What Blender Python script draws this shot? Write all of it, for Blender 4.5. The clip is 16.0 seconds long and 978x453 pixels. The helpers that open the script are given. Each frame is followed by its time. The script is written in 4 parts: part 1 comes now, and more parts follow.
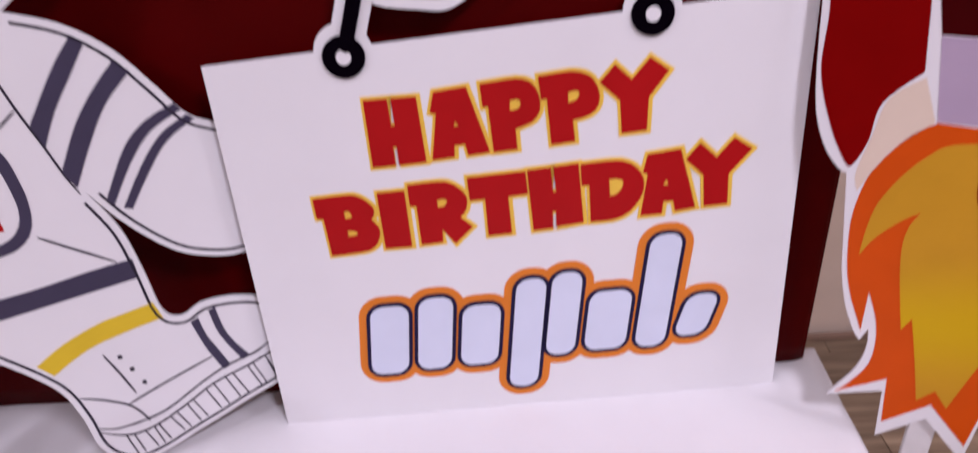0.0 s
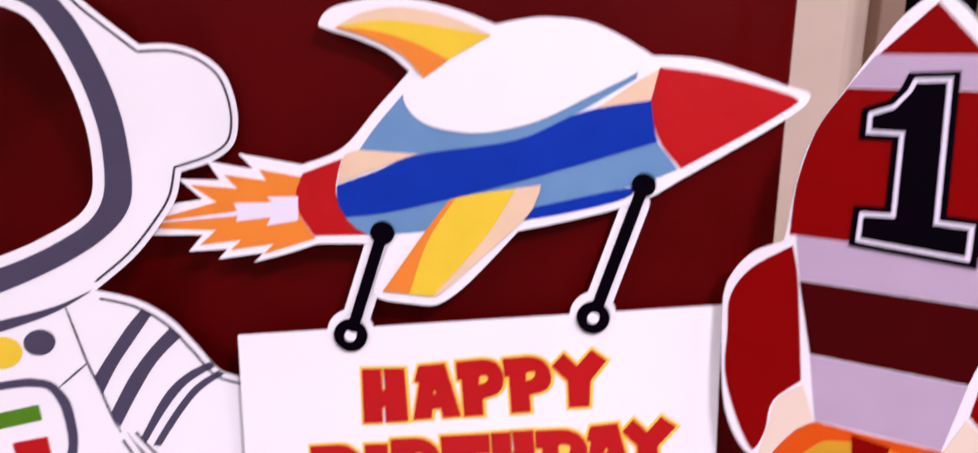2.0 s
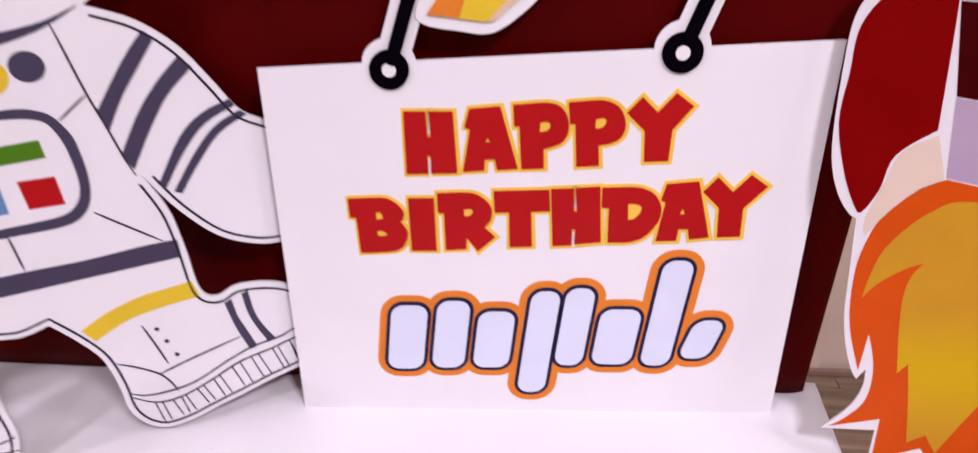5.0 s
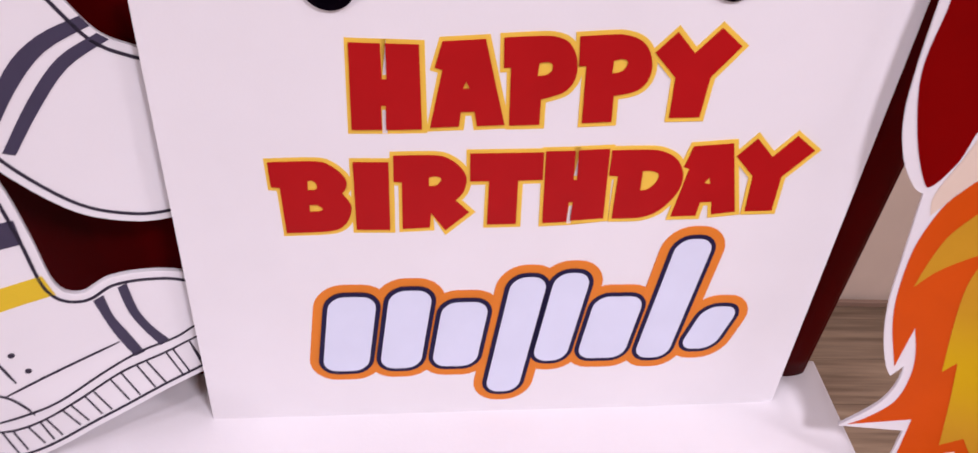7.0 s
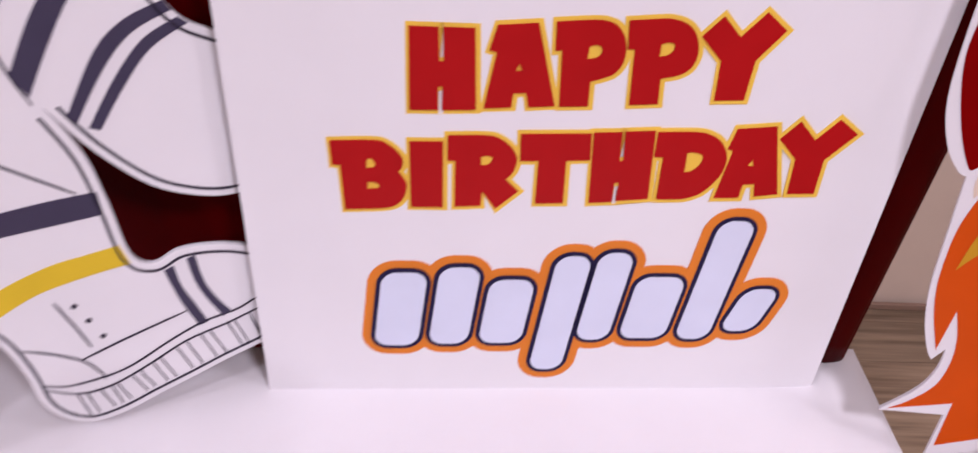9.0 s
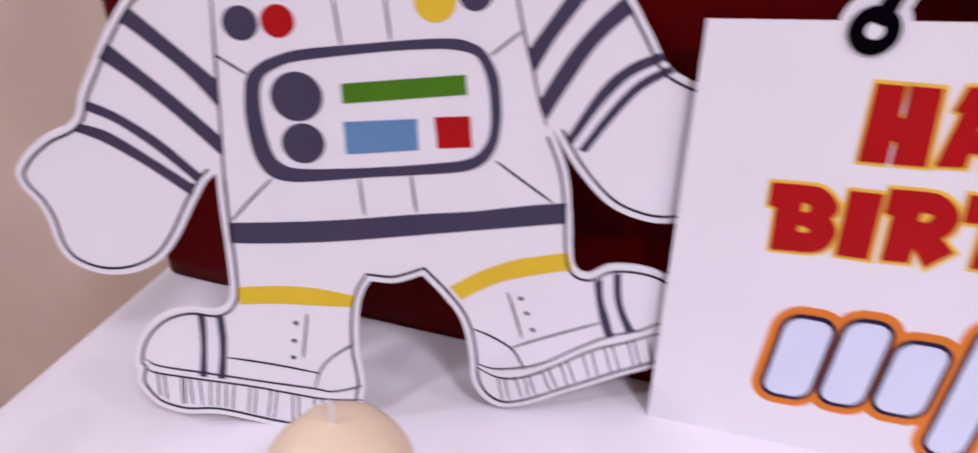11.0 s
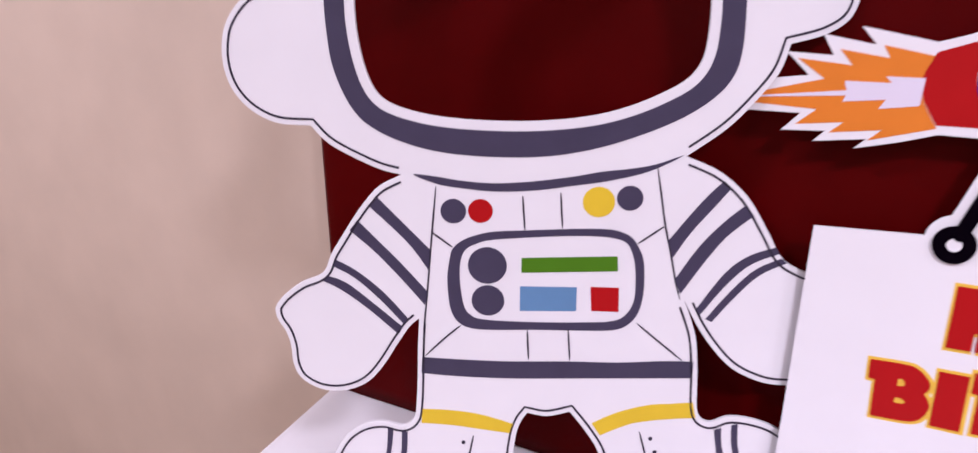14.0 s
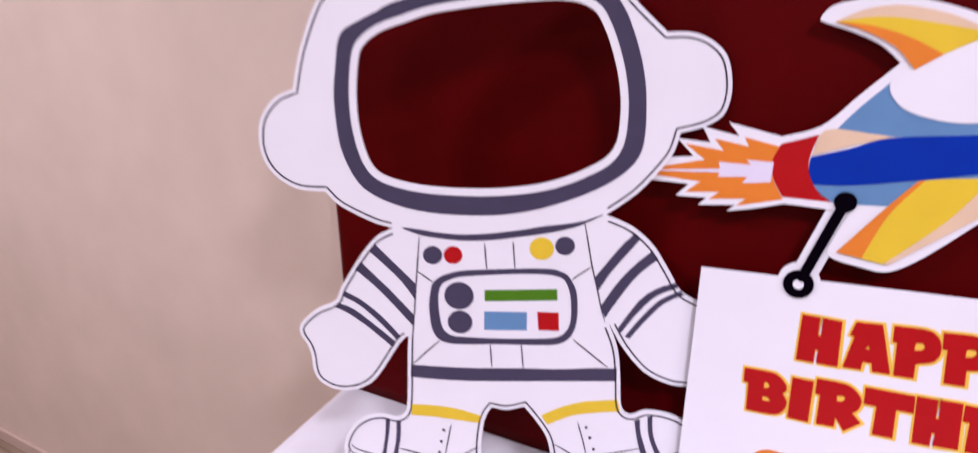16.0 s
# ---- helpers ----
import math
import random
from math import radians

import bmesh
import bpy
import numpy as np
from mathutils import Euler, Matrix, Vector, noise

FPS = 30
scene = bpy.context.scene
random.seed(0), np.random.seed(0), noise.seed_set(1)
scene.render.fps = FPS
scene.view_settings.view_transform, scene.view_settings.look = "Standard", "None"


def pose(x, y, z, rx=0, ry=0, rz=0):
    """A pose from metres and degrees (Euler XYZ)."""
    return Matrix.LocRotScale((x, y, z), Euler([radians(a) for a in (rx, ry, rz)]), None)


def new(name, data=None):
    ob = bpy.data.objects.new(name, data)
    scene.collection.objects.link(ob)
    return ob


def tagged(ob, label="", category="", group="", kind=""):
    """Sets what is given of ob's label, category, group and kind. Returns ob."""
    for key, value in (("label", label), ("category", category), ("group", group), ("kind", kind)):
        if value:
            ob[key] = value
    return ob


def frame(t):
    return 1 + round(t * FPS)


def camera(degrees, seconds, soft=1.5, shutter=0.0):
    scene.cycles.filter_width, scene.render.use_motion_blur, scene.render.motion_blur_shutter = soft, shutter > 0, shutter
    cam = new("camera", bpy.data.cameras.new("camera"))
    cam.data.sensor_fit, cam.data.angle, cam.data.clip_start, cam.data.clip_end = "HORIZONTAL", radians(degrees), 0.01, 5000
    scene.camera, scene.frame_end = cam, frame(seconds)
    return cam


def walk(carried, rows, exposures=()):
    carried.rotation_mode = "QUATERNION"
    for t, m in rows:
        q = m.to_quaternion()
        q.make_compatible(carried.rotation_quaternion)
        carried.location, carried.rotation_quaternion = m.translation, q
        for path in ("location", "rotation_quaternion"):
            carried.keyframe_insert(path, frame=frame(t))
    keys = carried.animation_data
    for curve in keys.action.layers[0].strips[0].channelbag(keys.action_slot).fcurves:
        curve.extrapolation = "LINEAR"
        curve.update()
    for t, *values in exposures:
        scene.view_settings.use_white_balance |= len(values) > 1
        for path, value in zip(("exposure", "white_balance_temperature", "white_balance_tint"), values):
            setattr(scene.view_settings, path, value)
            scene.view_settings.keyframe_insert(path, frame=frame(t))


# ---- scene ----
cam = camera(69.31, 16.0, soft=1.45, shutter=0.85)
PATH = [
    (0, 0.0024, 0.0234, 1.3406, 58.34, 4.19, 0.12),
    (0.5, 0.0141, -0.0014, 1.3682, 62.70, 3.73, 1.17),
    (1, 0.0252, -0.0389, 1.4091, 66.34, 3.07, 1.98),
    (1.5, 0.0284, -0.0738, 1.4470, 71.15, 2.70, 2.28),
    (2, 0.0322, -0.0971, 1.4719, 74.81, 0.65, 1.17),
    (2.5, 0.0428, -0.1204, 1.4940, 78.44, -1.30, 1.48),
    (3, 0.0419, -0.1409, 1.5094, 79.01, -0.70, 3.24),
    (3.5, 0.0310, -0.1089, 1.4792, 71.82, 1.32, 5.31),
    (4, 0.0081, -0.0547, 1.4461, 64.52, 2.01, 4.94),
    (4.5, 0.0037, -0.0346, 1.3978, 61.19, 2.09, 4.84),
    (5, 0.0056, -0.0055, 1.3679, 58.78, 0.85, 4.40),
    (7.5, -0.0761, 0.1939, 1.3154, 51.06, -3.93, -3.50),
    (8, -0.0765, 0.1993, 1.3154, 51.24, -3.59, -3.66),
    (10.5, -0.1622, 0.0088, 1.3022, 57.34, -0.22, 14.67),
    (11, -0.2218, 0.0040, 1.2832, 61.48, 0.45, 20.53),
    (11.5, -0.2681, -0.0052, 1.2776, 62.85, -0.62, 23.20),
    (12, -0.2856, -0.0232, 1.2732, 65.79, -0.98, 24.63),
    (12.5, -0.2839, -0.0378, 1.2919, 67.47, -1.06, 25.61),
    (13, -0.2729, -0.0687, 1.3045, 72.83, -1.60, 27.02),
    (13.5, -0.2591, -0.0965, 1.3515, 71.08, -0.14, 28.72),
    (14, -0.2234, -0.1560, 1.3871, 71.50, 0.00, 28.71),
    (14.5, -0.1882, -0.1883, 1.4284, 67.68, 0.70, 28.19),
    (15, -0.1429, -0.2263, 1.4822, 65.60, 1.36, 28.01),
    (15.5, -0.1082, -0.2622, 1.5146, 67.18, 1.01, 27.96),
    (16, -0.0600, -0.3117, 1.5276, 71.12, 0.71, 29.98),
]
EXPOSURES = [(0.0, -0.38, 6450, 10), (0.5, -0.23, 6550, 10), (1.0, -0.07, 6550, 10), (1.5, 0.12, 6500, 10), (2.5, 0.29, 6480, 10), (3.5, 0.27, 6480, 10), (4.0, 0.15, 6560, 10), (4.5, 0.01, 6620, 10), (5.0, -0.04, 6680, 10), (7.5, -0.16, 6800, 10), (8.0, -0.17, 6800, 10), (10.5, -0.32, 6330, 11), (11.5, -0.13, 6330, 11), (12.5, -0.11, 6380, 11), (13.5, 0.05, 6350, 11), (15.5, 0.0, 6250, 11), (16.0, 0.07, 6220, 11)]
walk(cam, [(t, pose(*row)) for t, *row in PATH], exposures=EXPOSURES)

# ---- world and lights ----
world = bpy.data.worlds.new("world")
scene.world = world
world.use_nodes = True
world.node_tree.nodes["Background"].inputs[0].default_value = (0.9, 0.88, 1.0, 1)
world.node_tree.nodes["Background"].inputs[1].default_value = 0.008


def ceiling_lamp(x, y, size, watts, colour=(0.935, 0.865, 1.05)):
    data = bpy.data.lights.new("unseen_ceiling_light", "AREA")
    data.shape, data.size, data.energy, data.color = "DISK", size, watts, colour
    lamp = new("unseen_ceiling_light", data)
    lamp.matrix_world = pose(x, y, 2.66)
    return lamp


# Unseen lamps: shadows suggest the first two, the rest are fill for brightness.
LAMPS = [(-1.3, -0.75, 0.22, 20), (0.85, -0.75, 0.4, 46), (-2.7, -0.6, 0.2, 34), (1.7, 0.0, 0.4, 20), (-0.5, -2.4, 0.2, 22)]
for lamp_row in LAMPS:
    ceiling_lamp(*lamp_row)

# ---- materials ----


def rgb(r, g, b):
    """Linear colour from a 0..255 display colour."""
    def lin(c):
        c /= 255
        return c / 12.92 if c <= 0.04045 else ((c + 0.055) / 1.055) ** 2.4
    return (lin(r), lin(g), lin(b), 1)


def material(name, colour, rough=0.5, vary=0.06, scale=30.0, bump=0.02, fine=400.0, spec=0.12, stain=0.0):
    m = bpy.data.materials.new(name)
    m.use_nodes = True
    nt = m.node_tree
    bsdf = nt.nodes["Principled BSDF"]
    bsdf.inputs["Roughness"].default_value = rough
    bsdf.inputs["Specular IOR Level"].default_value = spec
    tex = nt.nodes.new("ShaderNodeTexCoord")
    n1 = nt.nodes.new("ShaderNodeTexNoise")
    n1.inputs["Scale"].default_value, n1.inputs["Detail"].default_value = scale, 4
    n2 = nt.nodes.new("ShaderNodeTexNoise")
    n2.inputs["Scale"].default_value, n2.inputs["Detail"].default_value = fine, 2
    n3 = nt.nodes.new("ShaderNodeTexNoise")
    n3.inputs["Scale"].default_value, n3.inputs["Detail"].default_value = scale / 6, 3
    for n in (n1, n2, n3):
        nt.links.new(tex.outputs["Object"], n.inputs["Vector"])
    ramp = nt.nodes.new("ShaderNodeMapRange")
    ramp.inputs["From Min"].default_value, ramp.inputs["From Max"].default_value = 0.3, 0.7
    ramp.inputs["To Min"].default_value, ramp.inputs["To Max"].default_value = 1 - vary, 1 + vary
    nt.links.new(n1.outputs["Fac"], ramp.inputs["Value"])
    ramp2 = nt.nodes.new("ShaderNodeMapRange")
    ramp2.inputs["From Min"].default_value, ramp2.inputs["From Max"].default_value = 0.35, 0.65
    ramp2.inputs["To Min"].default_value, ramp2.inputs["To Max"].default_value = 1 - stain, 1 + stain * 0.4
    nt.links.new(n3.outputs["Fac"], ramp2.inputs["Value"])
    mul = nt.nodes.new("ShaderNodeMath")
    mul.operation = "MULTIPLY"
    nt.links.new(ramp.outputs["Result"], mul.inputs[0])
    nt.links.new(ramp2.outputs["Result"], mul.inputs[1])
    vm = nt.nodes.new("ShaderNodeVectorMath")
    vm.operation = "SCALE"
    vm.inputs[0].default_value = colour[:3]
    nt.links.new(mul.outputs[0], vm.inputs["Scale"])
    nt.links.new(vm.outputs[0], bsdf.inputs["Base Color"])
    rr = nt.nodes.new("ShaderNodeMapRange")
    rr.inputs["To Min"].default_value, rr.inputs["To Max"].default_value = rough - 0.06, rough + 0.06
    nt.links.new(n1.outputs["Fac"], rr.inputs["Value"])
    nt.links.new(rr.outputs["Result"], bsdf.inputs["Roughness"])
    bn = nt.nodes.new("ShaderNodeBump")
    bn.inputs["Strength"].default_value, bn.inputs["Distance"].default_value = bump, 0.002
    nt.links.new(n2.outputs["Fac"], bn.inputs["Height"])
    nt.links.new(bn.outputs["Normal"], bsdf.inputs["Normal"])
    return m


def planks(name):
    m = material(name, rgb(126, 112, 98), 0.45, 0.12, 14, 0.1, 160, 0.4, 0.15)
    nt = m.node_tree
    tex = nt.nodes.new("ShaderNodeTexCoord")
    mp = nt.nodes.new("ShaderNodeMapping")
    mp.inputs["Scale"].default_value = (1.2, 22, 1)
    nt.links.new(tex.outputs["Object"], mp.inputs["Vector"])
    info = nt.nodes.new("ShaderNodeObjectInfo")
    add = nt.nodes.new("ShaderNodeVectorMath")
    nt.links.new(mp.outputs[0], add.inputs[0])
    nt.links.new(info.outputs["Random"], add.inputs[1])
    grain = nt.nodes.new("ShaderNodeTexNoise")
    grain.inputs["Scale"].default_value, grain.inputs["Detail"].default_value = 2.2, 6
    nt.links.new(add.outputs[0], grain.inputs["Vector"])
    ramp = nt.nodes.new("ShaderNodeValToRGB")
    ramp.color_ramp.elements[0].position, ramp.color_ramp.elements[0].color = 0.3, rgb(108, 90, 73)
    ramp.color_ramp.elements[1].position, ramp.color_ramp.elements[1].color = 0.72, rgb(172, 150, 126)
    nt.links.new(grain.outputs["Fac"], ramp.inputs["Fac"])
    shade = nt.nodes.new("ShaderNodeMapRange")
    shade.inputs["To Min"].default_value, shade.inputs["To Max"].default_value = 0.8, 1.15
    nt.links.new(info.outputs["Random"], shade.inputs["Value"])
    sc = nt.nodes.new("ShaderNodeVectorMath")
    sc.operation = "SCALE"
    nt.links.new(ramp.outputs["Color"], sc.inputs[0])
    nt.links.new(shade.outputs["Result"], sc.inputs["Scale"])
    nt.links.new(sc.outputs[0], nt.nodes["Principled BSDF"].inputs["Base Color"])
    return m


WHITE = material("printed_white_board", (0.78, 0.77, 0.79, 1), 0.42, 0.015, 12, 0.03, 500, 0.25)
EDGE = material("foam_board_edge", (0.72, 0.70, 0.70, 1), 0.8, 0.05, 60, 0.1, 300, 0.2)
LINE = material("dark_print_line", rgb(52, 47, 60), 0.45, 0.1, 60, 0.02)
SLATE = material("slate_grey_print", rgb(68, 63, 83), 0.42, 0.05, 30, 0.02)
RED = material("red_print", rgb(170, 18, 22), 0.42, 0.05, 20, 0.02)
DEEPRED = material("deep_red_print", rgb(124, 0, 1), 0.45, 0.05, 20, 0.02, 400, 0.05)
MAROON = material("maroon_print", rgb(62, 0, 3), 0.45, 0.05, 20, 0.02, 400, 0.05)
YELLOW = material("yellow_print", rgb(219, 188, 52), 0.42, 0.05, 20, 0.02)
OCHRE = material("amber_print", rgb(198, 146, 38), 0.42, 0.05, 20, 0.02)

def glow_band(m, low, high, second):
    """A second printed colour that fades in between two heights of the board and out again."""
    nt = m.node_tree
    tex, sep = nt.nodes.new("ShaderNodeTexCoord"), nt.nodes.new("ShaderNodeSeparateXYZ")
    nt.links.new(tex.outputs["Object"], sep.inputs[0])
    band = nt.nodes.new("ShaderNodeValToRGB")
    band.color_ramp.interpolation = "EASE"
    for k, (at, grey) in enumerate(((0.0, 0.0), (0.5, 1.0), (1.0, 0.0))):
        stop = band.color_ramp.elements[k] if k < 2 else band.color_ramp.elements.new(at)
        stop.position, stop.color = at, (grey, grey, grey, 1)
    span = nt.nodes.new("ShaderNodeMapRange")
    span.inputs["From Min"].default_value, span.inputs["From Max"].default_value = low, high
    tilt = nt.nodes.new("ShaderNodeMath")
    tilt.operation, tilt.inputs[1].default_value = "MULTIPLY_ADD", -0.35
    nt.links.new(sep.outputs["X"], tilt.inputs[0])
    nt.links.new(sep.outputs["Z"], tilt.inputs[2])
    nt.links.new(tilt.outputs[0], span.inputs["Value"])
    nt.links.new(span.outputs["Result"], band.inputs["Fac"])
    mix = nt.nodes.new("ShaderNodeMix")
    mix.data_type = "RGBA"
    bsdf = nt.nodes["Principled BSDF"]
    nt.links.new(band.outputs["Color"], mix.inputs["Factor"])
    nt.links.new(bsdf.inputs["Base Color"].links[0].from_socket, mix.inputs["A"])
    mix.inputs["B"].default_value = second
    nt.links.new(mix.outputs["Result"], bsdf.inputs["Base Color"])


glow_band(OCHRE, 0.07, 0.23, rgb(206, 166, 20))
ORANGE = material("orange_print", rgb(218, 126, 46), 0.42, 0.05, 20, 0.02)
FLAME = material("deep_orange_print", rgb(206, 78, 10), 0.42, 0.05, 20, 0.02)
CREAM = material("cream_print", rgb(218, 190, 158), 0.42, 0.05, 20, 0.02)
PALE = material("pale_lavender_print", rgb(218, 212, 226), 0.42, 0.03, 20, 0.02)
LILAC = material("dull_lavender_print", rgb(176, 157, 180), 0.42, 0.03, 20, 0.02)
GREEN = material("green_print", rgb(74, 122, 26), 0.42, 0.05, 20, 0.02)
SKY = material("light_blue_print", rgb(97, 136, 174), 0.42, 0.05, 20, 0.02)
BLUE = material("blue_print", rgb(4, 46, 152), 0.42, 0.05, 20, 0.02)
BLACK = material("black_print", rgb(5, 1, 8), 0.6, 0.05, 20, 0.02, 400, 0.02)
GOLD = material("pale_gold_print", rgb(234, 194, 78), 0.42, 0.05, 20, 0.02)
TAN = material("pale_tan_print", rgb(222, 204, 186), 0.42, 0.03, 20, 0.02)
SILVER = material("silver_blue_print", rgb(212, 218, 236), 0.4, 0.03, 20, 0.02)
NAVY = material("navy_print", rgb(32, 26, 60), 0.4, 0.05, 20, 0.02)
SHADOWLINE = material("pale_grey_print_line", rgb(150, 146, 156), 0.45, 0.1, 60, 0.02)
BOARD = material("maroon_backdrop_cloth", (0.076, 0.0005, 0.0009, 1), 0.42, 0.10, 9, 0.08, 900, 0.045, 0.14)
CLOTH = material("white_table_cover", (0.80, 0.78, 0.80, 1), 0.55, 0.02, 10, 0.05, 300, 0.3)
WALL = material("beige_wall_paint", rgb(212, 193, 175), 0.75, 0.03, 8, 0.12, 260, 0.25, 0.06)
CREAMWALL = material("cream_wall_paint", rgb(226, 208, 192), 0.7, 0.03, 8, 0.1, 260, 0.25, 0.04)
TRIM = material("beige_trim_paint", rgb(196, 172, 156), 0.55, 0.04, 12, 0.06, 200, 0.35)
TAUPE = material("brown_trim_paint", rgb(150, 124, 108), 0.6, 0.05, 12, 0.06, 200, 0.3)
DARK = material("black_lacquer", rgb(5, 3, 4), 0.5, 0.2, 12, 0.04, 200, 0.02)
CEIL = material("white_ceiling_paint", (0.78, 0.76, 0.75, 1), 0.9, 0.03, 5, 0.05)
WOOD = planks("grey_brown_floor_wood")
WAX = material("cream_candle_wax", rgb(224, 205, 174), 0.5, 0.03, 30, 0.15, 120, 0.35)
WAX.node_tree.nodes["Principled BSDF"].inputs["Subsurface Weight"].default_value = 0.3
WAX.node_tree.nodes["Principled BSDF"].inputs["Subsurface Radius"].default_value = (0.012, 0.008, 0.005)
PINKWAX = material("pale_pink_candle_wax", rgb(232, 208, 204), 0.5, 0.03, 30, 0.15, 120, 0.35)
WICK = material("white_wick", (0.8, 0.78, 0.75, 1), 0.8)
CUP = material("pinkish_grey_cup_glaze", rgb(170, 148, 158), 0.3, 0.05, 20, 0.02)
METAL = material("grey_table_steel", rgb(120, 120, 124), 0.35, 0.05, 20, 0.03)
METAL.node_tree.nodes["Principled BSDF"].inputs["Metallic"].default_value = 0.9

# ---- mesh helpers ----


def smooth(points, closed=True, steps=6):
    """A Catmull-Rom curve through points; a point with a third value is a sharp corner."""
    n, out = len(points), []
    for i in range(n if closed else n - 1):
        p1, p2 = points[i], points[(i + 1) % n]
        p0 = points[i - 1] if closed or i else p1
        p3 = points[(i + 2) % n] if closed or i + 2 < n else p2
        if len(p1) > 2:
            p0 = p1
        if len(p2) > 2:
            p3 = p2
        a, b, c, d = (Vector(p[:2]) for p in (p0, p1, p2, p3))
        if len(p1) > 2 and len(p2) > 2:
            out.append(b)
            continue
        for k in range(steps):
            t = k / steps
            out.append(0.5 * (2 * b + (c - a) * t + (2 * a - 5 * b + 4 * c - d) * t * t + (3 * b - a - 3 * c + d) * t ** 3))
    if not closed:
        out.append(Vector(points[-1][:2]))
    return out


def sharp(points):
    return [Vector(p[:2]) for p in points]


def circle(u, v, r, n=40, squash=1.0):
    return [Vector((u + r * math.cos(2 * math.pi * k / n), v + r * squash * math.sin(2 * math.pi * k / n))) for k in range(n)]


def area(poly):
    return 0.5 * sum(a.x * b.y - b.x * a.y for a, b in zip(poly, poly[1:] + poly[:1]))


def offset(poly, d, limit=2.5):
    """The outline moved outwards by d with mitred corners (inwards: minus), cleaned of folds."""
    if area(poly) < 0:
        poly = poly[::-1]
    out = []
    for i, p in enumerate(poly):
        e1, e2 = (p - poly[i - 1]), (poly[(i + 1) % len(poly)] - p)
        if e1.length < 1e-6 or e2.length < 1e-6:
            continue
        n1, n2 = Vector((e1.y, -e1.x)).normalized(), Vector((e2.y, -e2.x)).normalized()
        m = n1 + n2
        if m.length < 1e-4:
            continue
        m.normalize()
        out.append(p + m * min(abs(d) / max(m.dot(n1), 0.2), abs(d) * limit) * (1 if d > 0 else -1))
    if d < 0:
        out = [q for q in out if min((q - p).length for p in poly) > abs(d) * 0.93]
    return out


def plate(front, back, outline, holes=(), rim=0.0):
    """A flat piece in the u, v plane in centimetres, its front at depth -front (towards the viewer), with side walls. rim: bevel."""
    bm = bmesh.new()
    loops = [outline if area(outline) > 0 else outline[::-1]] + [h if area(h) < 0 else h[::-1] for h in holes]

    def level(depth, inset):
        made = []
        for li, lp in enumerate(loops):
            pts = lp
            if inset:
                pts = []
                for i, p in enumerate(lp):
                    e1, e2 = (p - lp[i - 1]), (lp[(i + 1) % len(lp)] - p)
                    m = Vector((e1.y, -e1.x)).normalized() + Vector((e2.y, -e2.x)).normalized()
                    pts.append(p - (m.normalized() * inset if m.length > 1e-4 else m))
            made.append([bm.verts.new((p.x / 100, depth / 100, p.y / 100)) for p in pts])
        return made

    fronts = level(-front, rim)
    lower = level(-front + rim, 0) if rim else fronts
    backs = level(-back, 0)
    from mathutils.geometry import tessellate_polygon
    flat = [[v.co.xzy.to_2d().to_3d() for v in lp] for lp in fronts]
    for verts, flip in ((fronts, False), (backs, True)):
        allv = [v for lp in verts for v in lp]
        for tri in tessellate_polygon(flat):
            try:
                face = bm.faces.new([allv[i] for i in tri])
                face.normal_update()
                if (face.normal.y > 0) != flip:
                    face.normal_flip()
            except ValueError:
                pass
    pairs = [(fronts, lower)] if rim else []
    for top, low in pairs + [(lower, backs)]:
        for a, b in zip(top, low):
            for i in range(len(a)):
                j = (i + 1) % len(a)
                bm.faces.new((a[i], b[i], b[j], a[j]))
    return bm


def ribbon(path, width, taper=True, closed=False):
    """Outline of a drawn line of that width along a path (cm)."""
    left, right = [], []
    n = len(path)
    for i, p in enumerate(path):
        a = path[i - 1] if closed or i else p
        b = path[(i + 1) % n] if closed or i + 1 < n else p
        d = (b - a).normalized()
        w = width / 2 * (1 if not taper else min(1, 0.45 + 0.55 * min(i, n - 1 - i) / max(1, n * 0.2)))
        q = Vector((-d.y, d.x)) * w
        left.append(p + q)
        right.append(p - q)
    return left, right


def strokes(front, back, paths, width, taper=True, closed=False):
    """Drawn lines as thin raised strips in one mesh."""
    bm = bmesh.new()
    for path in paths:
        left, right = ribbon(path, width, taper, closed)
        rows = []
        for a, b in zip(left, right):
            rows.append([bm.verts.new((p.x / 100, -h / 100, p.y / 100)) for p, h in ((a, back), (a, front), (b, front), (b, back))])
        pairs = list(zip(rows, rows[1:])) + ([(rows[-1], rows[0])] if closed else [])
        for r1, r2 in pairs:
            for k in range(3):
                bm.faces.new((r1[k], r1[k + 1], r2[k + 1], r2[k]))
    bmesh.ops.recalc_face_normals(bm, faces=bm.faces)
    return bm


def part(name, bm, mat, parent=None, label="", flat=True):
    me = bpy.data.meshes.new(name)
    bm.to_mesh(me)
    bm.free()
    mats = mat if isinstance(mat, (list, tuple)) else [mat]
    for m in mats:
        me.materials.append(m)
    if not flat:
        for p in me.polygons:
            p.use_smooth = True
    ob = new(name, me)
    if parent is not None:
        ob.parent = parent
    if label:
        tagged(ob, label)
    return ob


def box(x0, x1, y0, y1, z0, z1, bevel=0.0):
    bm = bmesh.new()
    bmesh.ops.create_cube(bm, size=1, matrix=Matrix.LocRotScale(((x0 + x1) / 2, (y0 + y1) / 2, (z0 + z1) / 2), None, (x1 - x0, y1 - y0, z1 - z0)))
    if bevel:
        bmesh.ops.bevel(bm, geom=list(bm.edges), offset=bevel, segments=3, profile=0.5, affect="EDGES")
    return bm


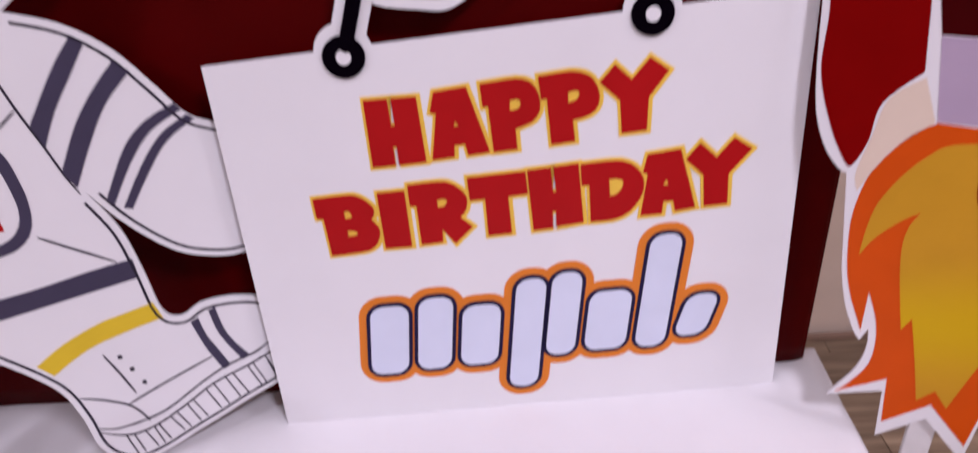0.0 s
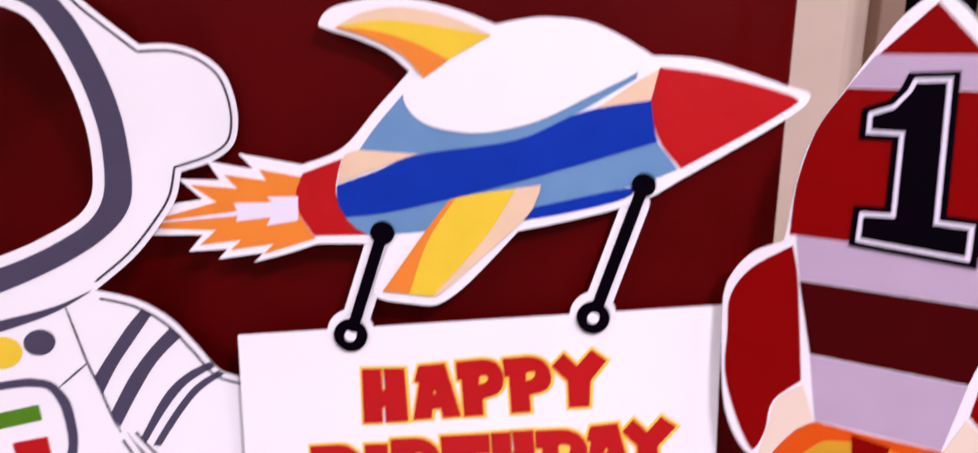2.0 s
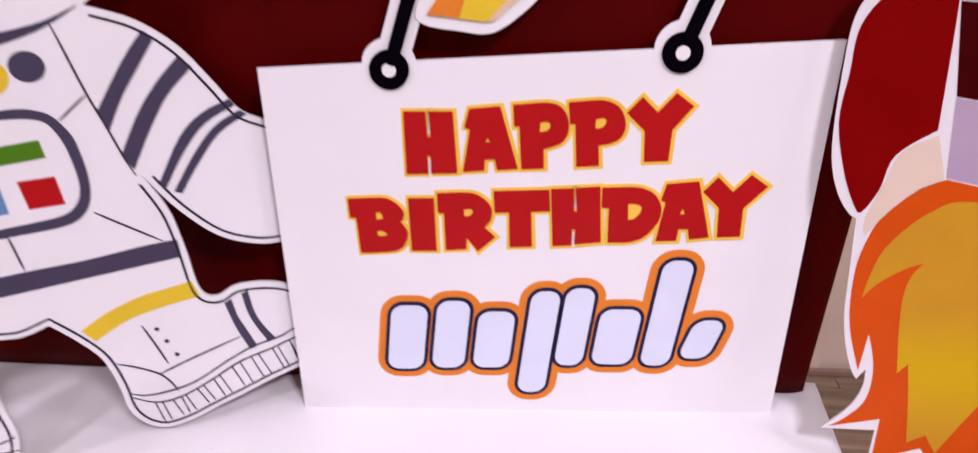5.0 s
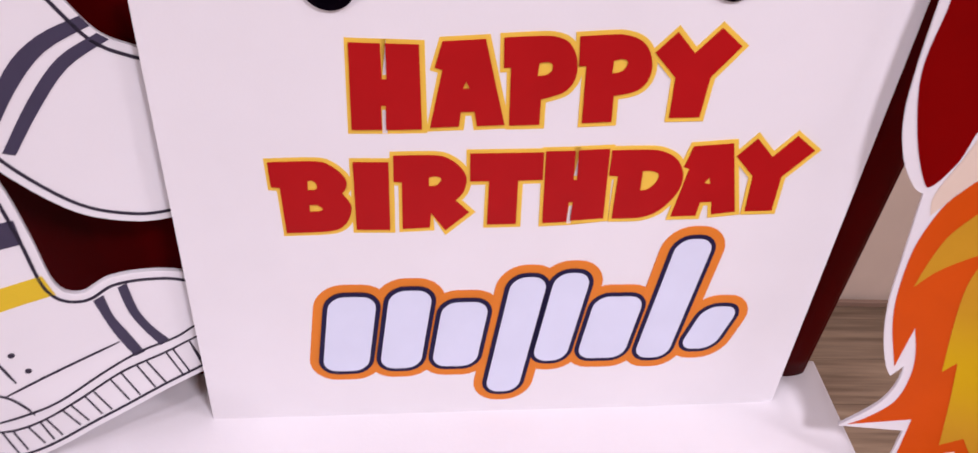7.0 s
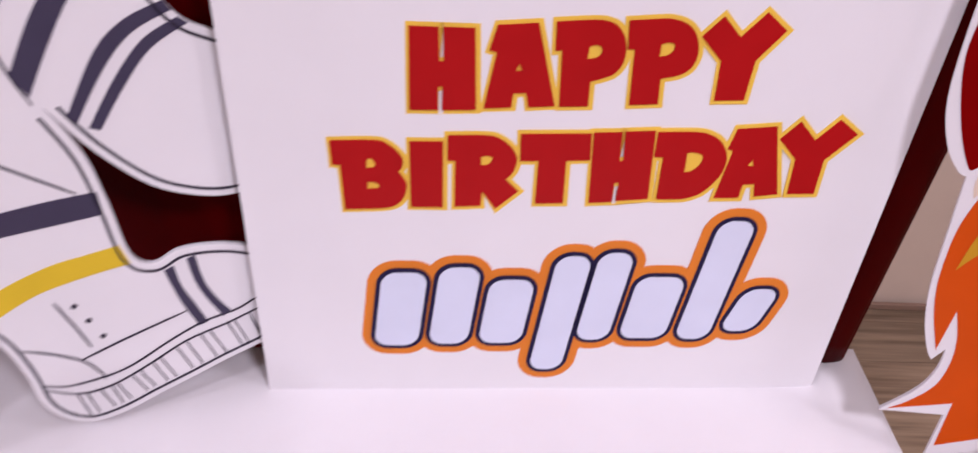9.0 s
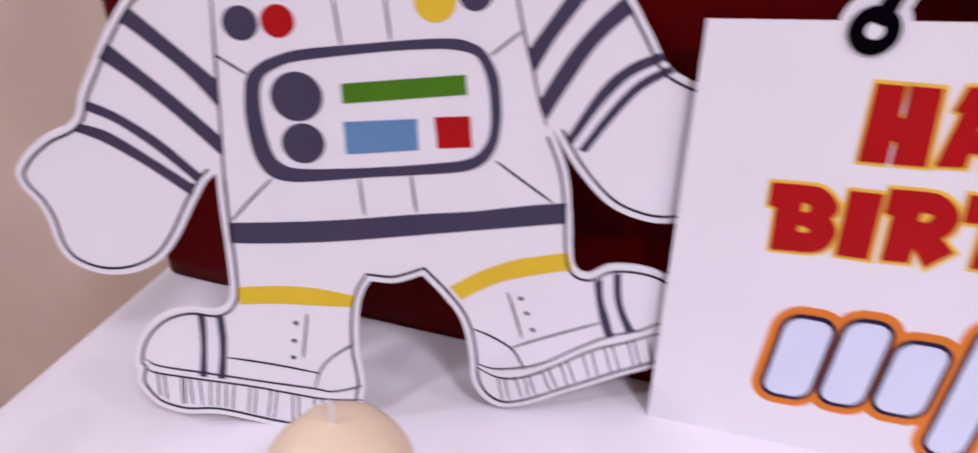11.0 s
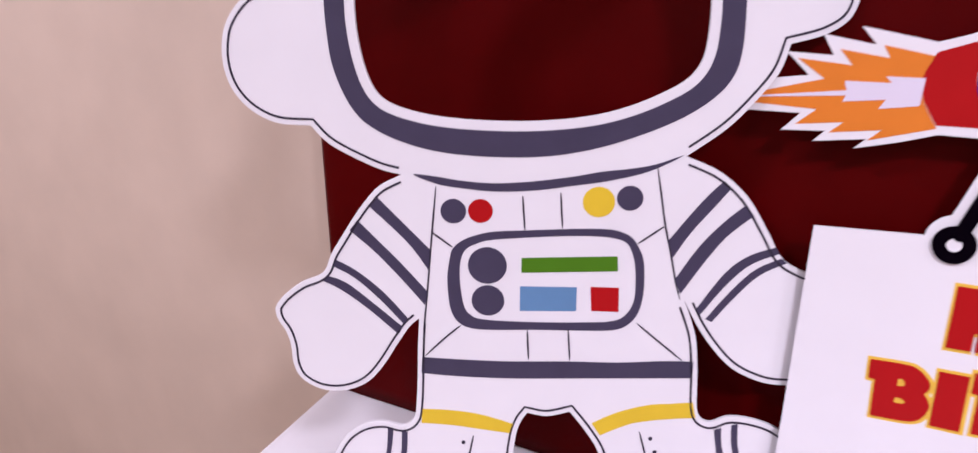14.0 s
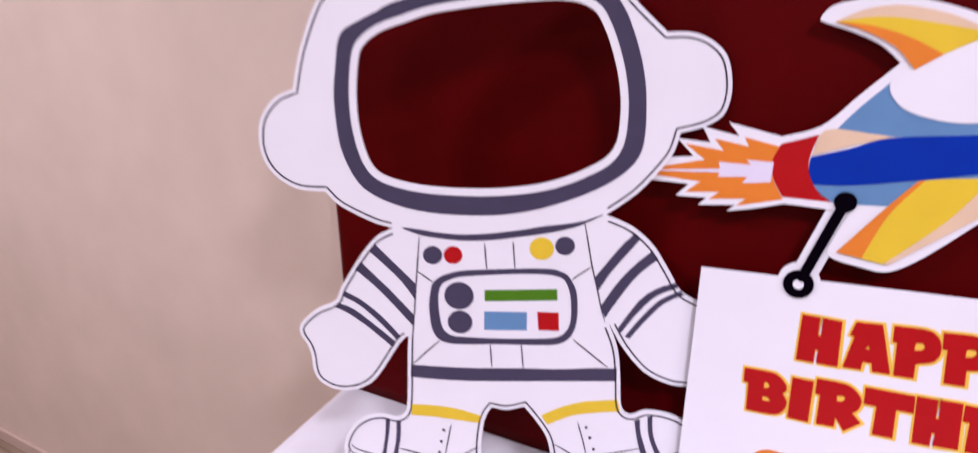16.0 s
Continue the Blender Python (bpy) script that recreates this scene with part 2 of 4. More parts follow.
def lathe(profile, n=40, wobble=0.0, seed=0):
    bm = bmesh.new()
    rings = []
    for r, z in profile:
        rings.append([bm.verts.new(((r + wobble * noise.noise((math.cos(a) * 2 + seed, math.sin(a) * 2, z * 30))) * math.cos(a),
                                    (r + wobble * noise.noise((math.cos(a) * 2 + seed, math.sin(a) * 2, z * 30))) * math.sin(a), z))
                      for a in (2 * math.pi * k / n for k in range(n))])
    for a, b in zip(rings, rings[1:]):
        for i in range(n):
            bm.faces.new((a[i], a[(i + 1) % n], b[(i + 1) % n], b[i]))
    bm.faces.new(rings[0][::-1])
    bm.faces.new(rings[-1])
    return bm


def empty(name, m, label, category, group=""):
    ob = new(name)
    ob.matrix_world = m
    ob.empty_display_size = 0.05
    return tagged(ob, label, category, group)


TABLE_Z = 0.76


def board_pose(x, y, yaw, lean):
    """A standing board: turned by yaw, leaning back by that many degrees."""
    return pose(x, y, TABLE_Z, 0, 0, yaw) @ pose(0, 0, 0, -lean, 0, 0)


# ---- setting ----
FLOOR_Z = -0.04

def structure(ob, label, category):
    return tagged(ob, label, category, kind="structure")


structure(part("wall_north", box(-4.2, 0.26, 0.712, 0.86, FLOOR_Z, 2.7), WALL), "smooth beige painted room wall", "wall")
structure(part("wall_return", box(0.10, 0.26, 0.86, 1.58, FLOOR_Z, 2.7), CREAMWALL), "cream painted return wall beside a recess", "wall")
structure(part("wall_recess", box(0.10, 3.6, 1.58, 1.78, FLOOR_Z, 2.7), CREAMWALL), "cream painted wall at the back of a recess", "wall")
structure(part("wall_west", box(-4.36, -4.2, -3.6, 0.86, FLOOR_Z, 2.7), WALL), "plain beige painted side wall", "wall")
structure(part("wall_east", box(3.6, 3.76, -3.6, 1.78, FLOOR_Z, 2.7), WALL), "plain beige painted side wall", "wall")
structure(part("wall_south", box(-4.36, 3.76, -3.76, -3.6, FLOOR_Z, 2.7), WALL), "plain beige painted wall behind the viewer", "wall")
structure(part("ceiling", box(-4.36, 3.76, -3.76, 1.78, 2.7, 2.8), CEIL), "plain white painted ceiling", "ceiling")
floor = structure(part("floor", box(-4.36, 3.76, -3.76, 1.78, FLOOR_Z - 0.1, FLOOR_Z - 0.008), TAUPE), "grey-brown wooden plank floor", "floor")
structure(part("baseboard", box(-4.2, 0.26, 0.698, 0.712, FLOOR_Z, FLOOR_Z + 0.05, 0.004), TRIM), "low beige baseboard along the wall", "baseboard")
structure(part("baseboard", box(0.26, 3.6, 1.548, 1.56, FLOOR_Z, FLOOR_Z + 0.02, 0.003), TAUPE), "thin brown floor strip along the wall", "baseboard")
# shallow moulding on the recess wall, then the dark window with its frame
structure(part("trim", box(0.26, 0.80, 1.56, 1.58, FLOOR_Z, 2.7, 0.006), CREAMWALL), "shallow cream wall panel beside a window", "trim")
window = structure(new("window_1"), "dark night window in a white and shade-brown frame", "window")
# the brown of this strip stands in for the frame's shaded side face
part("window_frame", box(0.850, 0.904, 1.525, 1.58, 1.25, 2.2, 0.005), TAUPE, window, "frame strip, shaded side put in as beige-brown")
part("window_frame", box(1.073, 1.125, 1.515, 1.58, 1.25, 2.2, 0.005), CEIL, window, "white painted frame")
part("window_frame", box(0.904, 1.073, 1.525, 1.58, 2.15, 2.2, 0.005), TAUPE, window)
part("window_sill", box(0.83, 1.14, 1.50, 1.58, 1.225, 1.25, 0.005), TAUPE, window)
part("pane", box(0.904, 1.073, 1.552, 1.560, 1.25, 2.15), DARK, window, "dark glass")
part("glazing_bar", box(0.984, 0.992, 1.546, 1.553, 1.25, 2.15, 0.002), DARK, window)

# a housing added round each unseen lamp
for k, (lamp_x, lamp_y, lamp_size, watts) in enumerate(LAMPS):
    light = empty("unseen_downlight", pose(lamp_x, lamp_y, 2.68), "unseen round white ceiling downlight, added to hold a lamp", "ceiling light", "ceiling downlights")
    part("housing", lathe([(lamp_size * 0.5 + 0.004, 0.0), (lamp_size * 0.5 + 0.02, -0.004), (lamp_size * 0.5 + 0.025, 0.02), (0.02, 0.0205)]), CEIL, light)

# ---- table with its white cover ----
L0, L1, R0, R1, Y0, Y1 = -0.86, -0.955, 0.309, 0.342, -0.06, 0.658
table = empty("table", pose(0, 0, 0), "white-covered display table with steel legs", "table")
bm = bmesh.new()
tops = [(L0, Y0), (R0, Y0), (R1, Y1), (L1, Y1)]
lower = [bm.verts.new((x, y, TABLE_Z - 0.032)) for x, y in tops]
upper = [bm.verts.new((x, y, TABLE_Z - 0.005)) for x, y in tops]
bm.faces.new(upper)
bm.faces.new(lower[::-1])
for i in range(4):
    bm.faces.new((lower[i], lower[(i + 1) % 4], upper[(i + 1) % 4], upper[i]))
part("tabletop", bm, CLOTH, table)
for x, y in ((L0 + 0.06, 0.0), (R0 - 0.06, 0.0), (L1 + 0.08, Y1 - 0.06), (R1 - 0.06, Y1 - 0.06)):
    leg_bm = lathe([(0.02, 0.0), (0.02, 0.012), (0.016, 0.02), (0.016, TABLE_Z - FLOOR_Z - 0.034)], 16)
    bmesh.ops.translate(leg_bm, verts=leg_bm.verts, vec=(x, y, FLOOR_Z + 0.002))
    part("leg", leg_bm, METAL, table, flat=False)

# the cover: a thin sheet with soft creases, hanging a little over the edges
bm = bmesh.new()
NX, NY = 96, 56
grid = []
for j in range(NY + 1):
    row = []
    for i in range(NX + 1):
        a, b = -0.03 + 1.06 * i / NX, -0.05 + 1.08 * j / NY
        ca, cb = min(1, max(0, a)), min(1, max(0, b))
        y = Y0 + (Y1 - Y0) * cb
        x = (L0 + (L1 - L0) * cb) * (1 - ca) + (R0 + (R1 - R0) * cb) * ca
        over = max(-a, a - 1, 0) * 1.2 + max(-b, b - 1, 0) * 0.7
        crease = 0.5 + 0.5 * noise.noise((x * 5, y * 5, 3.1))
        z = TABLE_Z - 0.0035 + 0.0028 * crease ** 2
        # soft pulled folds near the corner beside the sign
        fold = math.exp(-((x - 0.30) / 0.07) ** 2 - ((y - 0.56) / 0.09) ** 2)
        z += 0.0045 * fold * max(0, math.sin((x - 0.6 * y) * 62)) - 0.0015 * fold
        if over:
            x += (-0.004 if a < 0 else 0.004 if a > 1 else 0)
            y += (-0.004 if b < 0 else 0.004 if b > 1 else 0)
            z -= over
        row.append(bm.verts.new((x, y, z)))
    grid.append(row)
for j in range(NY):
    for i in range(NX):
        bm.faces.new((grid[j][i], grid[j][i + 1], grid[j + 1][i + 1], grid[j + 1][i]))
cover = tagged(part("table_cover", bm, CLOTH, flat=False), "thin white table cover with soft creases", "tablecloth")
mod = cover.modifiers.new("thickness", "SOLIDIFY")
mod.thickness, mod.offset = 0.0012, -1

# ---- maroon backdrop panel, leaning back a little ----
PANEL_LEAN, PH = 3.55, 0.95
panel = empty("backdrop_panel", board_pose(0, 0.6305, 0, PANEL_LEAN), "dark maroon cloth-covered backdrop panel standing on the table", "backdrop panel")
bm = bmesh.new()
for jj in range(41):
    for ii in range(241):
        fx, fz = ii / 240, jj / 40
        z = PH * fz
        x0, x1 = -0.938 - 0.062 * z, 0.321 + 0.024 * z
        x = x0 + (x1 - x0) * fx
        edge = min(x - x0, x1 - x)
        y = 0.006 * math.exp(-edge / 0.010) + 0.0012 * noise.noise((x * 4, 0, z * 2.5)) + 0.0008 * noise.noise((x * 14, 1, z * 3))
        y += 0.0022 * math.tanh((x - 0.262 - 0.03 * z + 0.004 * noise.noise((5, 2, z * 4))) / 0.007)
        bm.verts.new((x, y, z))
bm.verts.ensure_lookup_table()
for jj in range(40):
    for ii in range(240):
        q = jj * 241 + ii
        bm.faces.new((bm.verts[q], bm.verts[q + 1], bm.verts[q + 242], bm.verts[q + 241]))
front = part("cloth_cover", bm, BOARD, panel, flat=False)
mod = front.modifiers.new("thickness", "SOLIDIFY")
mod.thickness, mod.offset = 0.004, -1
frame_bm = bmesh.new()
rows4 = []
for z in (0.002, PH):
    x0, x1 = -0.938 - 0.062 * z, 0.321 + 0.024 * z
    rows4.append([frame_bm.verts.new(p) for p in ((x0, 0.006, z), (x1, 0.006, z), (x1, 0.018, z), (x0, 0.018, z))])
frame_bm.faces.new(rows4[0][::-1])
frame_bm.faces.new(rows4[1])
for k in range(4):
    frame_bm.faces.new((rows4[0][k], rows4[0][(k + 1) % 4], rows4[1][(k + 1) % 4], rows4[1][k]))
bmesh.ops.bevel(frame_bm, geom=list(frame_bm.edges), offset=0.003, segments=2, profile=0.5, affect="EDGES")
part("stretcher_frame", frame_bm, BOARD, panel)

FOAM = 0.5
# ---- birthday sign ----
sign = empty("birthday_sign", board_pose(-0.0001, 0.5903, 2.53, 5.34), "white rectangular foam board birthday sign with red lettering", "sign")
sign_outline = sharp([(-26.6, -0.35), (27.5, -0.35), (27.5, 42.05), (-26.1, 39.7)])
part("board", plate(0, -FOAM, sign_outline, rim=0.06), [WHITE], sign)

def letter(order, outline, *holes):
    """A red letter on its yellow border; a point with a third value is a sharp corner."""
    shape, cut = smooth(outline, steps=4), [smooth(h, steps=4) for h in holes]
    low = 0.03 + 0.012 * (order % 8)
    border = [p + Vector((0.06, -0.02)) for p in offset(shape, 0.33, 1.5)]
    edge = part("letter_border", plate(low, 0, border), GOLD, sign, "yellow border")
    part("letter", plate(0.16 + 0.012 * (order % 2), low, shape, cut), RED, edge, "red printed letter")


# HAPPY
letter(0, [(-12.64, 35.6, 1), (-10.54, 35.58, 1), (-10.46, 33.05, 1), (-10.14, 33.05, 1), (-10.19, 35.59, 1), (-7.94, 35.57, 1), (-7.69, 29.35, 1), (-10.24, 29.27, 1), (-10.23, 31.13, 1), (-10.56, 31.13, 1), (-10.54, 29.27, 1), (-12.68, 29.24, 1)])
letter(1, [(-6.36, 35.84, 1), (-3.44, 36.08, 1), (-1.74, 29.8, 1), (-3.74, 29.67, 1), (-3.96, 30.8, 1), (-4.95, 30.76, 1), (-5.04, 29.62, 1), (-7.1, 29.49, 1), (-6.32, 33.85, 1), (-6.85, 34.02, 1)], [(-4.65, 33.07, 1), (-4.38, 32.5, 1), (-4.88, 32.49, 1)])
letter(2, [(-2.19, 36.22, 1), (0.33, 36.41), (1.36, 36.38), (2.23, 36.06), (2.82, 35.3), (3.08, 34.31), (3, 33.29), (2.45, 32.47), (1.63, 32.1), (0.74, 31.82, 1), (0.81, 29.84, 1), (-1.39, 29.75, 1), (-1.59, 34.14, 1), (-2.08, 34.1, 1)], [(0.39, 34.51, 1), (0.93, 34.6), (1.28, 34.43), (1.33, 33.99), (0.95, 33.63), (0.32, 33.54, 1)])
letter(3, [(3.01, 36.45, 1), (5.28, 36.64), (6.12, 36.65), (7.1, 36.41), (7.84, 35.87), (8.33, 34.92), (8.44, 33.9), (8.08, 32.99), (7.29, 32.48), (6, 32.2, 1), (6.15, 30.16, 1), (3.96, 30.02, 1), (3.72, 34.36, 1), (3.2, 34.35, 1)], [(5.62, 34.81, 1), (6.12, 34.94), (6.56, 34.86), (6.63, 34.47), (6.31, 34.02), (5.61, 33.84, 1)])
letter(4, [(8.49, 35.44, 1), (9.85, 36.95, 1), (11.36, 35.47, 1), (12.96, 37.33, 1), (14.66, 36.07, 1), (12.89, 33.74, 1), (12.77, 30.63, 1), (10.47, 30.54, 1), (10.31, 33.64, 1)])
# BIRTHDAY
letter(0, [(-18.84, 26.53, 1), (-15.46, 26.64), (-14.42, 26.32), (-13.61, 25.6), (-13.26, 24.92), (-13.39, 24.3), (-13.67, 23.93, 1), (-13.18, 23.22), (-13, 22.57), (-13.28, 21.58), (-13.91, 20.86), (-15.06, 20.55), (-18.01, 20.41, 1), (-18.15, 24.44, 1), (-18.78, 24.5, 1)], [(-16.11, 25.02, 1), (-15.72, 25.07), (-15.45, 24.7), (-15.53, 24.28), (-16.14, 24.19, 1)], [(-16.12, 22.96, 1), (-15.55, 22.95), (-15.13, 22.62), (-15.38, 22.35), (-16.13, 22.31, 1)])
letter(1, [(-12.73, 26.6, 1), (-10.14, 26.62, 1), (-10.1, 20.7, 1), (-12.68, 20.71, 1)])
letter(2, [(-9.78, 27.17, 1), (-6.81, 27.24), (-5.71, 26.97), (-4.79, 26.24), (-4.31, 25.35), (-4.41, 24.4), (-4.67, 23.86), (-5.11, 23.38, 1), (-4.01, 22.3, 1), (-5.79, 20.63, 1), (-6.94, 22.26, 1), (-7.02, 20.9, 1), (-9.13, 20.78, 1), (-9.16, 24.96, 1), (-9.78, 25.02, 1)], [(-7.15, 25.4, 1), (-6.57, 25.49), (-6.21, 25.28), (-6.38, 24.86), (-6.65, 24.65), (-7.14, 24.61, 1)])
letter(3, [(-4.12, 27.41, 1), (1.4, 27.56, 1), (1.54, 25.26, 1), (-0.36, 25.18, 1), (-0.23, 21.24, 1), (-2.53, 21.18, 1), (-2.57, 25.11, 1), (-4.03, 25.08, 1)])
letter(4, [(1.57, 27.66, 1), (3.81, 27.74, 1), (3.94, 25.22, 1), (4.23, 25.22, 1), (4.03, 27.78, 1), (6.42, 27.92, 1), (6.8, 21.76, 1), (4.12, 21.53, 1), (4.15, 23.24, 1), (3.81, 23.25, 1), (3.84, 21.42, 1), (1.9, 21.3, 1)])
letter(5, [(6.62, 27.81, 1), (9.75, 27.89), (10.99, 27.62), (11.83, 27.09), (12.47, 26.12), (12.63, 25.2), (12.45, 24.2), (11.83, 23.14), (11, 22.3), (9.93, 21.86), (8.94, 21.76), (7.5, 21.74, 1), (7.41, 25.6, 1), (6.68, 25.66, 1)], [(9.29, 26.06, 1), (9.86, 26.1), (10.47, 25.93), (10.65, 25.55), (10.47, 24.96), (9.94, 24.41), (9.37, 24.31, 1)])
letter(6, [(12.91, 28.22, 1), (16.02, 28.51, 1), (17.66, 22.38, 1), (15.71, 22.13, 1), (15.47, 23.3, 1), (14.52, 23.26, 1), (14.41, 21.99, 1), (12.34, 21.92, 1), (12.97, 26.28, 1), (12.5, 26.44, 1)], [(14.77, 25.55, 1), (14.97, 24.94, 1), (14.46, 25, 1)])
letter(7, [(16.51, 27.41, 1), (17.83, 28.96, 1), (19.43, 27.38, 1), (20.99, 29.2, 1), (22.73, 27.98, 1), (20.67, 25.63, 1), (20.75, 22.49, 1), (18.48, 22.42, 1), (18.28, 25.66, 1)])


def bar(u0, v0, u1, v1, lean=0.0, r=1.2):
    pts = []
    for cu, cv, a0 in ((u1 - r, v1 - r, 0), (u0 + r, v1 - r, 90), (u0 + r, v0 + r, 180), (u1 - r, v0 + r, 270)):
        for k in range(7):
            a = radians(a0 + 15 * k)
            pts.append(Vector((cu + r * math.cos(a) + lean * (cv + r * math.sin(a) - v0), cv + r * math.sin(a))))
    return pts


# a row of plain silver bars with navy and orange borders
BARS = [(-16.3, 5.6, -12.3, 14.0, 0.12, 1.3), (-11.3, 5.8, -7.7, 14.6, 0.12, 1.3), (-6.7, 5.9, -2.7, 13.3, 0.12, 1.3), (-1.7, 2.5, 1.4, 15.9, 0.12, 1.3), (2.4, 6.3, 5.5, 16.3, 0.12, 1.3),
        (6.5, 6.5, 10.9, 13.7, 0.12, 1.3), (11.9, 6.4, 15.1, 19.7, 0.12, 1.3), (16.0, 7.4, 19.3, 12.4, 0.30, 1.3)]
for k, row in enumerate(BARS):
    shape = bar(*row)
    backing = part("bar_border", plate(0.03 + 0.012 * k, 0, offset(shape, 1.2)), ORANGE, sign, "orange border")
    part("bar_outline", plate(0.15, 0.03, offset(shape, 0.4)), NAVY, backing, "navy outline")
    part("bar", plate(0.19, 0.15, shape), SILVER, backing, "plain silver bar")

# ---- astronaut cutout ----
astro = empty("astronaut_cutout", board_pose(-0.4952, 0.4909, 23.87, 5.05), "white foam board astronaut suit cutout with an open visor", "cutout")
BODY_ARM = [(-17.2, 43.7, 1), (-19.6, 42.5), (-21.1, 41), (-22.6, 39), (-24.4, 36.2), (-25.5, 34.4), (-26.2, 32.7), (-27.2, 31.8), (-29.1, 31), (-31, 29.6), (-32.2, 28.2), (-32.4, 27.3), (-32.1, 26.2), (-31.3, 24.9), (-30.8, 23.2), (-30.6, 20.8), (-29.7, 19), (-27.6, 17.8), (-25.2, 17.6), (-23, 18.2), (-21.2, 19.4), (-19.6, 21.4), (-18, 24)]
BODY_BOOT = [(-16.6, 26.1), (-15.5, 27.1, 1), (-15.7, 23.7), (-15.8, 19.9), (-16, 16.2), (-16.4, 14.4), (-17.7, 13.5), (-20, 13.9), (-22.4, 13.4), (-24.5, 11.9), (-25.9, 9.7), (-26.5, 7.2), (-26.2, 7.3), (-26.6, 6), (-26.2, 4.4), (-25, 2.7), (-22.5, 1.6), (-19.1, 1.3), (-13, -0.7), (-8.6, -1.2), (-9, 0), (-5.7, 0.8), (-4.4, 4)]
BODY_LEGS = [(-4.6, 8.7), (-4.2, 12.8), (-3.6, 14.8), (-2.9, 15.9, 1), (-0.6, 15.6), (2, 16.3, 1), (3.9, 13.9), (5.5, 11.2), (6.2, 7.7), (6.4, 4.3), (7.2, 2.3), (8.5, 1), (10, 0.5), (12.4, 0.8), (15.5, 1.8), (18.5, 2.7), (21.6, 3.7), (25.2, 4.7), (27.6, 5.9)]
BODY2 = [(28.7, 9.3), (27.7, 13.3), (25.5, 15.4), (22.8, 16.4), (20, 16.6), (17.9, 15.8), (16.5, 17.1), (16.15, 21.8), (15.6, 26.3), (14.1, 30.4, 1), (16.3, 26.5), (19.4, 22.9), (22.7, 21.2), (25.5, 20.8), (28.5, 21.3), (31, 23.8), (31.8, 27.3), (30.6, 30.8), (28.2, 33.3), (26, 34.3), (24, 35.6), (22.2, 38.6), (19.9, 42.1), (16.9, 44.7), (13.2, 46.3, 1), (17.2, 49.3), (20.1, 52.5), (21.9, 55.1), (22.7, 57.8, 1), (25.9, 58.7), (28.1, 60.2), (28.9, 62.6), (28.8, 65.4), (27.9, 68.1), (25.8, 70), (23.2, 70.9), (20.3, 70.9, 1), (15.9, 75.1), (13.2, 78.5), (10.6, 80.6), (7.4, 82.4), (2.2, 83.8), (-3.7, 83.8)]
BODY3 = [(-10.3, 83.2), (-16.9, 81.3), (-22.1, 78.9), (-25.6, 76.5), (-27.4, 74.1), (-29.7, 68.4), (-30.9, 63.5, 1), (-33.5, 62.4), (-35.6, 60), (-36.4, 57.4), (-36.3, 54.6), (-35.3, 52.2), (-33.4, 50.3), (-30.7, 49.1), (-27.1, 48.9, 1), (-24.9, 46.8), (-20.2, 44.5)]
outline = smooth(BODY_ARM + BODY_BOOT + BODY_LEGS + BODY2 + BODY3, steps=5)
HOLE = [(-10.2, 73.6), (-14.5, 72.4), (-18, 71.2), (-20.1, 69.8), (-21.1, 68.3), (-21.6, 65.4), (-21.8, 62.5), (-21.7, 59.3), (-21.1, 55.9), (-20.1, 53.2), (-18.7, 51.7), (-16.1, 50.7), (-12.3, 50), (-7.1, 49.7), (-1.8, 49.8), (3.3, 50.4), (7.3, 51.5), (10.7, 53), (12.8, 54.3), (14, 55.9), (14.5, 58), (14.6, 61.8), (14.1, 65.4), (13.2, 68.7), (12, 71.7), (10.4, 73.9), (6.6, 75), (-2, 74.6)]
hole = smooth(HOLE, steps=5)
part("board", plate(0, -FOAM, outline, [hole], rim=0.05), WHITE, astro)
BAND = [(-15.3, 75.2), (-18.7, 73.7), (-21.7, 72.3), (-23.3, 71.3), (-24.1, 69.6), (-24.6, 66.3), (-25, 62.9), (-24.9, 59.4), (-24.5, 55.9), (-23.6, 53.1), (-22.3, 50.7), (-20.7, 49.1), (-17.8, 47.6), (-13.5, 46.4), (-8.1, 45.9), (-1.8, 46), (3.5, 46.9), (8.5, 48.5), (12.7, 50.4), (15.7, 52.5), (17.4, 54.7), (18, 57.4), (18, 61.4), (17.7, 64.6), (17, 67.8), (15.8, 71.4), (14.4, 74.3), (12, 77), (7.4, 78.3), (2, 78.4), (-4, 77.7)]
part("visor_band", plate(0.05, 0, smooth(BAND, steps=5), [offset(hole, 1.05)]), SLATE, astro, "slate grey visor surround")
line = offset(outline, -0.7)
# the thin printed outline, broken where neighbouring shapes meet
runs, run = [], []
for a, b in zip(line, line[1:] + line[:1]):
    run.append(a)
    if (b - a).length > 1.6:
        runs.append(run)
        run = []
runs.append(run)
for run in runs:
    if len(run) > 3:
        part("printed_outline", strokes(0.05, 0, [run], 0.24, taper=False), LINE, astro, "thin dark printed outline")
collar = smooth([(-15.9, 43.8), (-13.3, 42.8), (-10.7, 42.4), (-7, 42.1), (-2.7, 42.3), (1.4, 42.9), (5.6, 43.6), (9.6, 44.7), (12.9, 46.4), (10.1, 45.4), (7.6, 44.9), (4.5, 44.5), (1.4, 43.9), (-2.8, 43.3), (-7, 43), (-10.6, 43.2), (-13.3, 43.6)], steps=4)
part("collar", plate(0.05, 0, collar), SLATE, astro, "slate grey collar")
